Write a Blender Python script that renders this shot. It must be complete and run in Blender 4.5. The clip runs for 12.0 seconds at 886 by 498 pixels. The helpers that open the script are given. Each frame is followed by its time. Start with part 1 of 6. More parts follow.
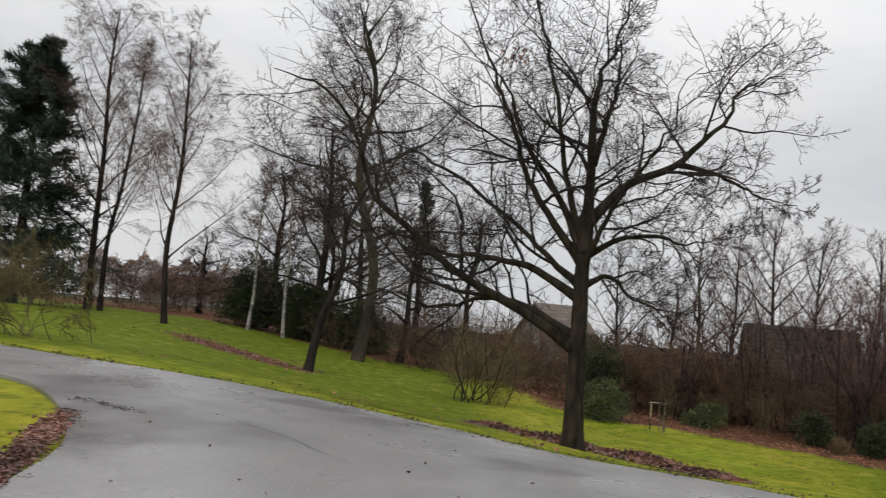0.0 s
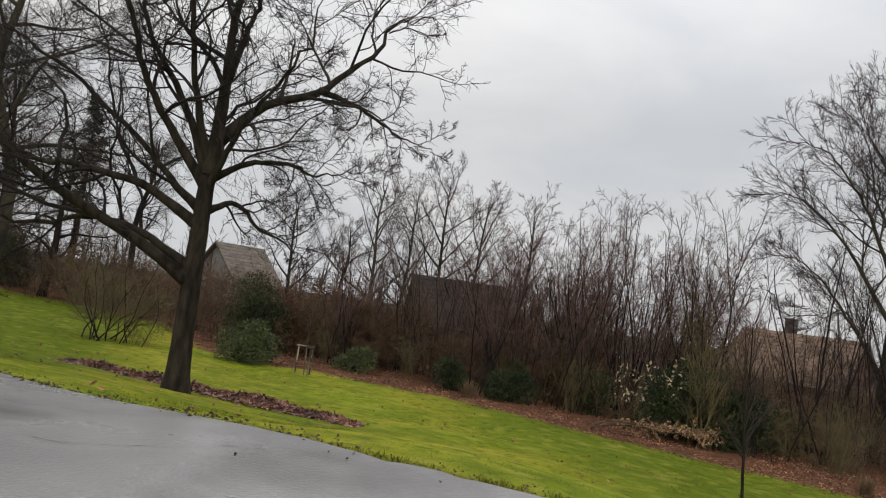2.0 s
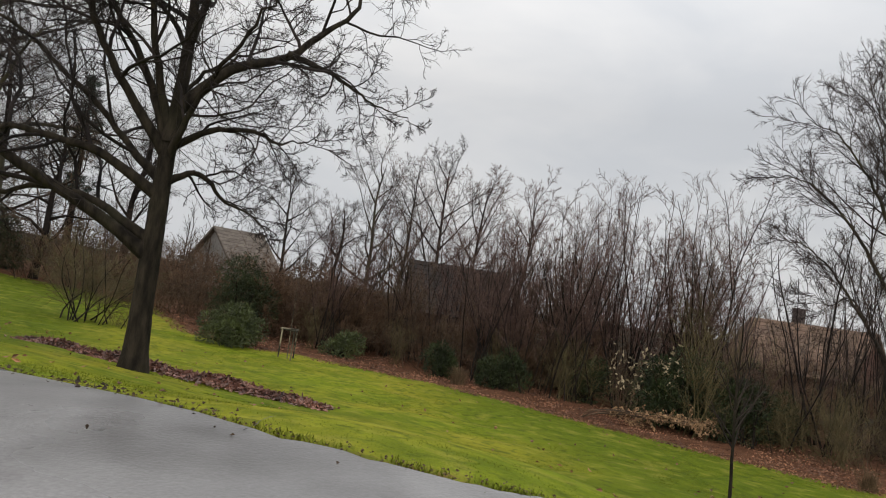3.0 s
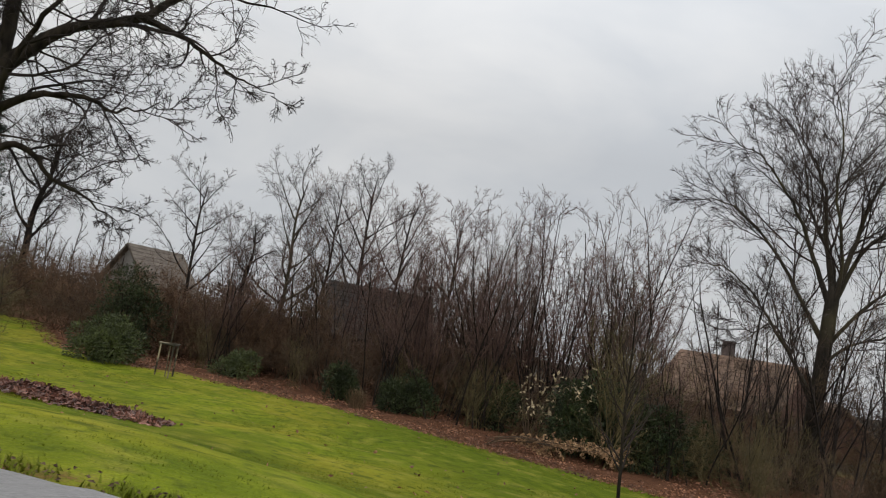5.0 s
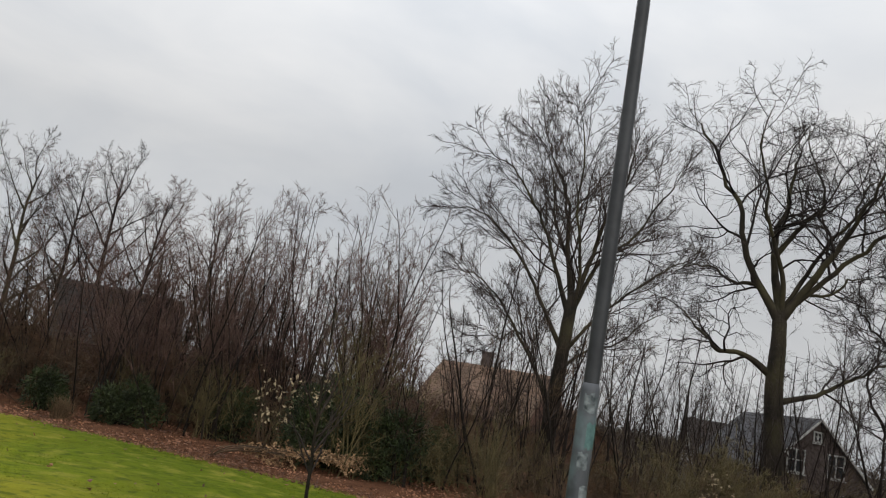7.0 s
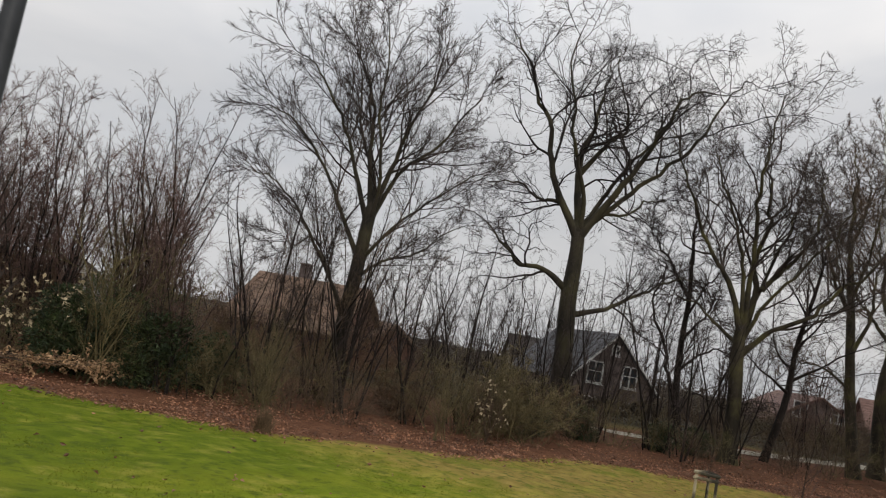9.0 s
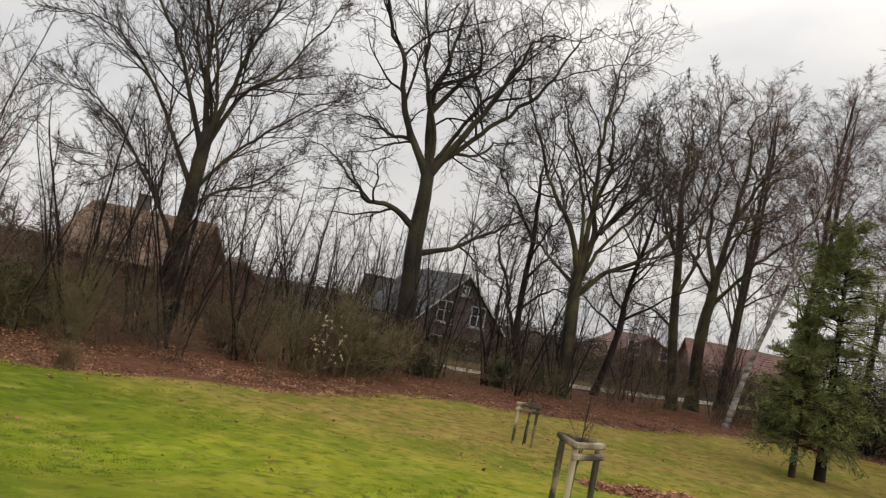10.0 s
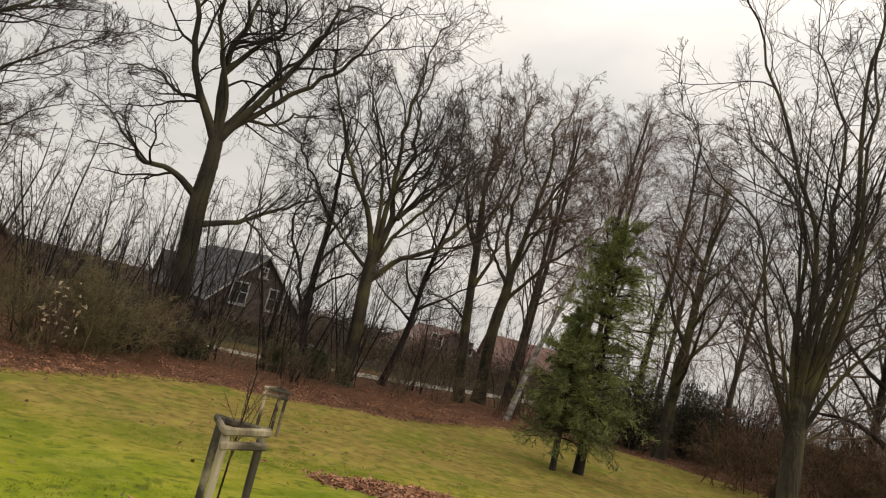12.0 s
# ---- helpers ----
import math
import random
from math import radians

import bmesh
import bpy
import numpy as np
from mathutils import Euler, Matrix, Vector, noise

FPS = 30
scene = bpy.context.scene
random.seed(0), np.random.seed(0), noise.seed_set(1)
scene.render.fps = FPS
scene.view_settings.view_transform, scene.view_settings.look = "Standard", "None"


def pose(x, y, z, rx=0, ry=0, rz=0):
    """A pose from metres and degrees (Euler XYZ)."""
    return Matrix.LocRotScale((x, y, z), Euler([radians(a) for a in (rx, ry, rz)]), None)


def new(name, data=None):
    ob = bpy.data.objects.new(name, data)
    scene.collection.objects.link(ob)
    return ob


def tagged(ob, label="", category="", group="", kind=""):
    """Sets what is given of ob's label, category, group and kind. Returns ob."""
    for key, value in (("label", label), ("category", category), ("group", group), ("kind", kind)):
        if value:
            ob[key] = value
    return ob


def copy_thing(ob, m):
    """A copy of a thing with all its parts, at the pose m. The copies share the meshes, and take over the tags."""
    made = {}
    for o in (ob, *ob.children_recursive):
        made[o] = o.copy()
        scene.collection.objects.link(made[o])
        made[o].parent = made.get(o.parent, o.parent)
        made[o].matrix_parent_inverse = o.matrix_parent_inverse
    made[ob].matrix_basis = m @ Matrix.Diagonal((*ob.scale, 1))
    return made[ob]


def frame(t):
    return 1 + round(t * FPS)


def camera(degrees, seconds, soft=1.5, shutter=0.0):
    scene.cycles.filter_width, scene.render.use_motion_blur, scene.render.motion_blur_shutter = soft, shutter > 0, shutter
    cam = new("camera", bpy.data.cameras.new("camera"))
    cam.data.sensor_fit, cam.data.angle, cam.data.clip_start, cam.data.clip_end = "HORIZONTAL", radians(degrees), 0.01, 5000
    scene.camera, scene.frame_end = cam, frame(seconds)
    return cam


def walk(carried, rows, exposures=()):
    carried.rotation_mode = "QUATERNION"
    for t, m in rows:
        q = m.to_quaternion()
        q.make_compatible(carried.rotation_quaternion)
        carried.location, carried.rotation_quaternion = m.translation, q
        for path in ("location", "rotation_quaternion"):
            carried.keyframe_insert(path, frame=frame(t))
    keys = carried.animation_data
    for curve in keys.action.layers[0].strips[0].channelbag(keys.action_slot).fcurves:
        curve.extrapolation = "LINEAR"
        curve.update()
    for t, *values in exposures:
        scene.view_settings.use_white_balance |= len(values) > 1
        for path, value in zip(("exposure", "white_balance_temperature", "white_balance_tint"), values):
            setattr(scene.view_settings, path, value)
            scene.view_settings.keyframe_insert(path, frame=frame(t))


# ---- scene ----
cam = camera(61.2, 12.0, soft=1.05, shutter=0.14)
ROWS = [
    (0.0, 0.000, -0.000, 1.687, 94.99, -4.83, 0.06),
    (0.5, 0.475, 0.285, 1.659, 95.29, -7.21, -10.32),
    (1.0, 0.987, 0.560, 1.636, 94.49, -6.63, -16.95),
    (1.5, 1.567, 0.850, 1.609, 93.75, -7.80, -20.27),
    (2.0, 2.122, 1.106, 1.572, 93.63, -8.17, -22.17),
    (2.5, 2.668, 1.410, 1.503, 93.24, -8.23, -22.05),
    (2.7, 2.880, 1.521, 1.466, 92.79, -8.30, -21.64),
    (4.3, 4.665, 2.473, 1.081, 94.32, -9.67, -21.39),
    (4.5, 4.891, 2.583, 1.057, 95.06, -9.56, -22.54),
    (5.0, 5.399, 2.822, 1.005, 96.20, -9.80, -25.29),
    (5.5, 5.943, 3.039, 0.949, 97.22, -9.94, -29.03),
    (6.0, 6.362, 3.129, 0.887, 98.35, -10.49, -33.15),
    (6.5, 6.774, 3.192, 0.861, 99.63, -10.77, -38.26),
    (6.7, 6.952, 3.182, 0.857, 100.42, -10.21, -40.03),
    (8.3, 8.799, 2.515, 0.831, 97.57, -10.96, -46.63),
    (8.5, 9.002, 2.451, 0.833, 97.36, -10.83, -48.25),
    (9.0, 9.463, 2.317, 0.839, 96.22, -10.59, -53.12),
    (9.5, 9.930, 2.120, 0.833, 95.04, -10.86, -57.90),
    (10.0, 10.358, 1.934, 0.796, 93.84, -11.38, -63.69),
    (10.5, 10.799, 1.721, 0.782, 93.75, -12.30, -68.46),
    (11.0, 11.338, 1.537, 0.800, 94.48, -13.24, -71.87),
    (11.5, 11.859, 1.354, 0.809, 95.82, -13.91, -75.34),
    (12.0, 12.355, 1.082, 0.818, 96.33, -14.38, -77.58),
]
EXPOSURES = [(0.0, 0.12, 6800, 12), (0.5, 0.05, 6800, 12), (1.0, 0.07, 6800, 12), (2.5, 0.10, 6800, 12), (5.0, -0.05, 6700, 11), (8.5, -0.05, 6750, 12), (9.5, 0.17, 6950, 13), (10.5, 0.35, 7300, 13), (12.0, 0.26, 7550, 13)]
walk(cam, [(t, pose(*r)) for t, *r in ROWS], EXPOSURES)

# ---- world and sun: an overcast winter sky, brighter towards the zenith ----
SUN_EL, SUN_AZ = radians(24), radians(205)
world = bpy.data.worlds.new("overcast_sky")
scene.world = world
world.use_nodes = True
wn, wl = world.node_tree.nodes, world.node_tree.links
wn.clear()


def wnode(kind, **kw):
    n = wn.new(kind)
    for k, v in kw.items():
        n.inputs[k].default_value = v
    return n


sky = wn.new("ShaderNodeTexSky")
sky.sky_type, sky.sun_disc = "NISHITA", False
sky.sun_elevation, sky.sun_rotation = SUN_EL, SUN_AZ
sky.dust_density = 3.0
skyl = wnode("ShaderNodeBackground", Strength=0.06)
wl.new(sky.outputs[0], skyl.inputs["Color"])
tc = wn.new("ShaderNodeTexCoord")
sep = wn.new("ShaderNodeSeparateXYZ")
wl.new(tc.outputs["Generated"], sep.inputs[0])
mp = wn.new("ShaderNodeMapping")
mp.inputs["Scale"].default_value = (1.0, 1.0, 2.6)
wl.new(tc.outputs["Generated"], mp.inputs[0])
cl = wnode("ShaderNodeTexNoise", Scale=2.3, Detail=5.0, Roughness=0.5, Distortion=0.5)
wl.new(mp.outputs[0], cl.inputs["Vector"])
cr = wn.new("ShaderNodeValToRGB")
cr.color_ramp.elements[0].position, cr.color_ramp.elements[1].position = 0.32, 0.70
cr.color_ramp.elements[0].color = (0.595, 0.637, 0.686, 1)
cr.color_ramp.elements[1].color = (0.795, 0.816, 0.832, 1)
wl.new(cl.outputs["Fac"], cr.inputs[0])
zen = wn.new("ShaderNodeMapRange")
zen.inputs["From Min"].default_value, zen.inputs["From Max"].default_value = 0.25, 1.0
zen.inputs["To Min"].default_value, zen.inputs["To Max"].default_value = 0.93, 2.4
wl.new(sep.outputs["Z"], zen.inputs["Value"])
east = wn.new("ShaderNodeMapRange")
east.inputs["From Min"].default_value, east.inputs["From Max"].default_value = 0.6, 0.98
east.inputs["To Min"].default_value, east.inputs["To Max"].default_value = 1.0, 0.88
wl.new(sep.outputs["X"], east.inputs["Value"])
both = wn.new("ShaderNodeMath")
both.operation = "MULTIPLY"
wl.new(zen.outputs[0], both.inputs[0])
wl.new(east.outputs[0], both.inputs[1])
cloud = wn.new("ShaderNodeBackground")
wl.new(cr.outputs[0], cloud.inputs["Color"])
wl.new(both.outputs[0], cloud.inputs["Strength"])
addw = wn.new("ShaderNodeMixShader")
addw.inputs[0].default_value = 0.94
wo = wn.new("ShaderNodeOutputWorld")
wl.new(skyl.outputs[0], addw.inputs[1])
wl.new(cloud.outputs[0], addw.inputs[2])
wl.new(addw.outputs[0], wo.inputs[0])

sun_data = bpy.data.lights.new("sun", "SUN")
sun_data.energy, sun_data.angle, sun_data.color = 0.9, radians(30), (1.0, 0.97, 0.92)
sun = new("sun", sun_data)
sun.matrix_world = pose(0, 0, 30, 90 - math.degrees(SUN_EL), 0, 180 - math.degrees(SUN_AZ))


# ---- materials ----
def mat(name, c1, c2, scale=4.0, rough=0.85, bump=0.25, fine=9.0, stretch=(1, 1, 1), rnd=0.0, spec=0.3,
        c3=None, c3_scale=0.5, c3_at=(0.5, 0.62), metal=0.0, rough2=None):
    """Two-scale noise colour with fine relief; c3 is a stain laid over in patches."""
    m = bpy.data.materials.new(name)
    m.use_nodes = True
    nt = m.node_tree
    n, l = nt.nodes, nt.links
    b = n["Principled BSDF"]
    b.inputs["Roughness"].default_value = rough
    b.inputs["Metallic"].default_value = metal
    b.inputs["Specular IOR Level"].default_value = spec
    co = n.new("ShaderNodeTexCoord")
    ma = n.new("ShaderNodeMapping")
    ma.inputs["Scale"].default_value = stretch
    l.new(co.outputs["Object"], ma.inputs[0])
    big = n.new("ShaderNodeTexNoise")
    big.inputs["Scale"].default_value, big.inputs["Detail"].default_value = scale, 4.0
    l.new(ma.outputs[0], big.inputs["Vector"])
    small = n.new("ShaderNodeTexNoise")
    small.inputs["Scale"].default_value, small.inputs["Detail"].default_value = scale * fine, 3.0
    l.new(ma.outputs[0], small.inputs["Vector"])
    ramp = n.new("ShaderNodeValToRGB")
    ramp.color_ramp.elements[0].position, ramp.color_ramp.elements[1].position = 0.33, 0.67
    ramp.color_ramp.elements[0].color, ramp.color_ramp.elements[1].color = (*c1, 1), (*c2, 1)
    l.new(big.outputs["Fac"], ramp.inputs[0])
    col = ramp.outputs[0]
    if c3:
        st = n.new("ShaderNodeTexNoise")
        st.inputs["Scale"].default_value, st.inputs["Detail"].default_value = c3_scale, 5.0
        l.new(co.outputs["Object"], st.inputs["Vector"])
        mr = n.new("ShaderNodeMapRange")
        mr.inputs["From Min"].default_value, mr.inputs["From Max"].default_value = c3_at
        l.new(st.outputs["Fac"], mr.inputs["Value"])
        mx = n.new("ShaderNodeMix")
        mx.data_type = "RGBA"
        mx.inputs["B"].default_value = (*c3, 1)
        l.new(mr.outputs[0], mx.inputs["Factor"])
        l.new(col, mx.inputs["A"])
        col = mx.outputs["Result"]
    hv = n.new("ShaderNodeHueSaturation")
    l.new(col, hv.inputs["Color"])
    vr = n.new("ShaderNodeMapRange")
    vr.inputs["To Min"].default_value, vr.inputs["To Max"].default_value = 0.72, 1.28
    l.new(small.outputs["Fac"], vr.inputs["Value"])
    val = vr.outputs[0]
    if rnd:
        oi = n.new("ShaderNodeNewGeometry")
        rr = n.new("ShaderNodeMapRange")
        rr.inputs["To Min"].default_value, rr.inputs["To Max"].default_value = 1 - rnd, 1 + rnd
        l.new(oi.outputs["Random Per Island"], rr.inputs["Value"])
        mu = n.new("ShaderNodeMath")
        mu.operation = "MULTIPLY"
        l.new(val, mu.inputs[0])
        l.new(rr.outputs[0], mu.inputs[1])
        val = mu.outputs[0]
    l.new(val, hv.inputs["Value"])
    l.new(hv.outputs[0], b.inputs["Base Color"])
    if rough2 is not None:
        rm = n.new("ShaderNodeMapRange")
        rm.inputs["From Min"].default_value, rm.inputs["From Max"].default_value = 0.38, 0.62
        rm.inputs["To Min"].default_value, rm.inputs["To Max"].default_value = rough, rough2
        l.new(big.outputs["Fac"], rm.inputs["Value"])
        l.new(rm.outputs[0], b.inputs["Roughness"])
    if bump:
        bu = n.new("ShaderNodeBump")
        bu.inputs["Strength"].default_value, bu.inputs["Distance"].default_value = bump, 0.02
        l.new(small.outputs["Fac"], bu.inputs["Height"])
        l.new(bu.outputs[0], b.inputs["Normal"])
    return m


M_BARK = mat("oak_bark", (0.008, 0.0065, 0.005), (0.036, 0.029, 0.021), 7.0, 0.92, 1.0, 5, (1, 1, 0.28), spec=0.15, c3=(0.030, 0.028, 0.016), c3_scale=0.7, c3_at=(0.54, 0.74))
M_DARKBARK = mat("dark_bark", (0.009, 0.007, 0.006), (0.027, 0.021, 0.018), 3.0, 0.9, 0.5, 8, (1, 1, 0.25), spec=0.15)
M_GREYBARK = mat("grey_bark", (0.012, 0.010, 0.0075), (0.042, 0.034, 0.025), 2.0, 0.9, 0.5, 8, (1, 1, 0.3), c3=(0.060, 0.053, 0.027), c3_scale=0.6, c3_at=(0.46, 0.66))
M_BIRCH = mat("birch_bark", (0.07, 0.062, 0.055), (0.36, 0.34, 0.31), 2.2, 0.7, 0.3, 6, (1, 1, 2.2))
M_MOSSBARK = mat("mossy_bark", (0.015, 0.012, 0.008), (0.052, 0.043, 0.028), 2.4, 0.92, 0.8, 8, (1, 1, 0.18), c3=(0.078, 0.069, 0.027), c3_scale=0.9, c3_at=(0.46, 0.66))
M_TWIG = mat("bare_twigs", (0.022, 0.017, 0.0155), (0.060, 0.046, 0.040), 1.2, 0.9, 0, rnd=0.35, spec=0.15)
M_TWIG_DARK = mat("dark_wet_twigs", (0.010, 0.0085, 0.0085), (0.034, 0.027, 0.025), 1.2, 0.9, 0, rnd=0.3, spec=0.15)
M_TWIG_RED = mat("reddish_twigs", (0.052, 0.030, 0.025), (0.122, 0.072, 0.059), 1.0, 0.9, 0, rnd=0.35)
M_TWIG_BROWN = mat("brown_twigs", (0.044, 0.029, 0.018), (0.108, 0.072, 0.045), 1.0, 0.9, 0, rnd=0.35)
M_TWIG_OLIVE = mat("olive_twigs", (0.062, 0.050, 0.022), (0.135, 0.108, 0.050), 1.0, 0.9, 0, rnd=0.35)
M_TWIG_RUST = mat("rusty_twigs", (0.058, 0.034, 0.021), (0.135, 0.082, 0.050), 1.0, 0.9, 0, rnd=0.35, spec=0.15)
M_TWIG_TAN = mat("tan_twigs", (0.085, 0.056, 0.032), (0.185, 0.125, 0.072), 1.0, 0.9, 0, rnd=0.4, spec=0.15)
M_RHODO = mat("evergreen_leaf", (0.028, 0.041, 0.010), (0.094, 0.114, 0.034), 2.0, 0.58, 0, rnd=0.45, spec=0.5)
M_LAUREL = mat("laurel_leaf", (0.010, 0.019, 0.006), (0.034, 0.047, 0.014), 2.0, 0.6, 0, rnd=0.5, spec=0.3)
M_YEW = mat("dark_evergreen_leaf", (0.012, 0.019, 0.006), (0.038, 0.051, 0.015), 1.5, 0.6, 0, rnd=0.4)
M_OLIVEDARK = mat("dark_olive_leaf", (0.016, 0.017, 0.009), (0.058, 0.054, 0.028), 1.0, 0.7, 0, rnd=0.5)
M_NEEDLE = mat("conifer_needles", (0.066, 0.084, 0.024), (0.205, 0.225, 0.074), 0.9, 0.6, 0, rnd=0.45)
M_PINE = mat("pine_needles", (0.010, 0.022, 0.016), (0.034, 0.055, 0.036), 0.7, 0.6, 0, rnd=0.4)
M_DRYLEAF = mat("dry_beech_leaf", (0.20, 0.115, 0.060), (0.40, 0.26, 0.145), 2.0, 0.7, 0, rnd=0.4)
M_BEECHHEDGE = mat("dry_hedge_leaf", (0.20, 0.130, 0.098), (0.36, 0.25, 0.195), 1.2, 0.8, 0, rnd=0.4)
M_PALELEAF = mat("pale_leaf", (0.24, 0.19, 0.115), (0.42, 0.34, 0.22), 2.0, 0.7, 0, rnd=0.3)
M_LITTER = mat("fallen_leaf", (0.088, 0.040, 0.024), (0.29, 0.14, 0.078), 1.2, 0.6, 0, rnd=0.55, spec=0.4)
M_ORANGELITTER = mat("dry_orange_leaf", (0.17, 0.075, 0.040), (0.40, 0.205, 0.115), 1.2, 0.6, 0, rnd=0.5, spec=0.4)
M_REDLITTER = mat("wet_red_leaf", (0.070, 0.030, 0.022), (0.25, 0.118, 0.084), 1.2, 0.45, 0, rnd=0.6, spec=0.5)
M_BLADE = mat("grass_blade", (0.088, 0.114, 0.011), (0.175, 0.190, 0.021), 0.35, 0.7, 0, rnd=0.35, spec=0.08)
M_ASPHALT = mat("wet_asphalt", (0.150, 0.145, 0.143), (0.228, 0.221, 0.217), 0.55, 0.40, 0.22, 60, rough2=0.25, spec=0.5,
                c3=(0.062, 0.057, 0.054), c3_scale=0.34, c3_at=(0.51, 0.64))
M_CRACK = mat("tarred_crack", (0.012, 0.012, 0.012), (0.03, 0.03, 0.03), 4, 0.5, 0.2)
M_PATH = mat("pale_gravel", (0.20, 0.18, 0.14), (0.32, 0.29, 0.23), 1.5, 0.9, 0.2)
M_STAKE = mat("weathered_stake", (0.15, 0.12, 0.075), (0.36, 0.31, 0.21), 5, 0.85, 0.35, 7, (1, 1, 0.2), c3=(0.045, 0.040, 0.028), c3_scale=2.2, c3_at=(0.40, 0.53))
M_STEEL = mat("galvanised_steel", (0.020, 0.022, 0.025), (0.048, 0.051, 0.056), 2.5, 0.55, 0.12, 9, metal=0.35, spec=0.5)
M_STEEL_LOW = mat("lower_pole_paint", (0.024, 0.028, 0.034), (0.085, 0.094, 0.106), 6, 0.5, 0.15, 6, (1, 1, 0.35), spec=0.5, c3=(0.09, 0.12, 0.13), c3_scale=5, c3_at=(0.5, 0.6))
M_STICKER = mat("torn_sticker", (0.035, 0.045, 0.05), (0.21, 0.24, 0.25), 30, 0.6, 0.2)
M_STICKER_T = mat("teal_sticker", (0.04, 0.09, 0.09), (0.12, 0.22, 0.21), 14, 0.6, 0.2)
M_BRICK = mat("dark_brick", (0.072, 0.056, 0.052), (0.128, 0.100, 0.092), 3, 0.9, 0.3, 5)
M_BRICKRED = mat("red_brick", (0.085, 0.045, 0.034), (0.155, 0.085, 0.064), 3, 0.9, 0.3, 5)
M_RENDER = mat("grey_render", (0.20, 0.19, 0.18), (0.31, 0.30, 0.285), 0.8, 0.9, 0.15)
M_ROOFDARK = mat("dark_roof_tile", (0.024, 0.020, 0.018), (0.044, 0.037, 0.033), 1.6, 0.9, 0.3, 7, (1, 1, 3))
M_ROOFGREY = mat("slate_roof_tile", (0.042, 0.042, 0.046), (0.080, 0.080, 0.086), 1.6, 0.8, 0.3, 7, (1, 1, 3))
M_ROOFBROWN = mat("brown_roof_tile", (0.122, 0.078, 0.054), (0.205, 0.135, 0.094), 1.6, 0.85, 0.3, 7, (1, 1, 3), c3=(0.13, 0.088, 0.062), c3_scale=0.5)
M_ROOFDUN = mat("dun_roof_tile", (0.095, 0.078, 0.064), (0.165, 0.138, 0.115), 1.6, 0.85, 0.3, 7, (1, 1, 3))
M_ROOFRED = mat("red_roof_tile", (0.088, 0.046, 0.037), (0.150, 0.085, 0.068), 1.6, 0.7, 0.3, 7, (1, 1, 3))
M_WHITE = mat("white_frame", (0.40, 0.40, 0.38), (0.56, 0.56, 0.54), 3, 0.5, 0)
M_HEDGE = mat("winter_hedge", (0.045, 0.036, 0.026), (0.11, 0.085, 0.062), 1.0, 0.9, 0, rnd=0.4)


def glass_mat():
    m = bpy.data.materials.new("window_glass")
    m.use_nodes = True
    b = m.node_tree.nodes["Principled BSDF"]
    b.inputs["Base Color"].default_value = (0.03, 0.035, 0.04, 1)
    b.inputs["Roughness"].default_value = 0.08
    return m


M_GLASS = glass_mat()


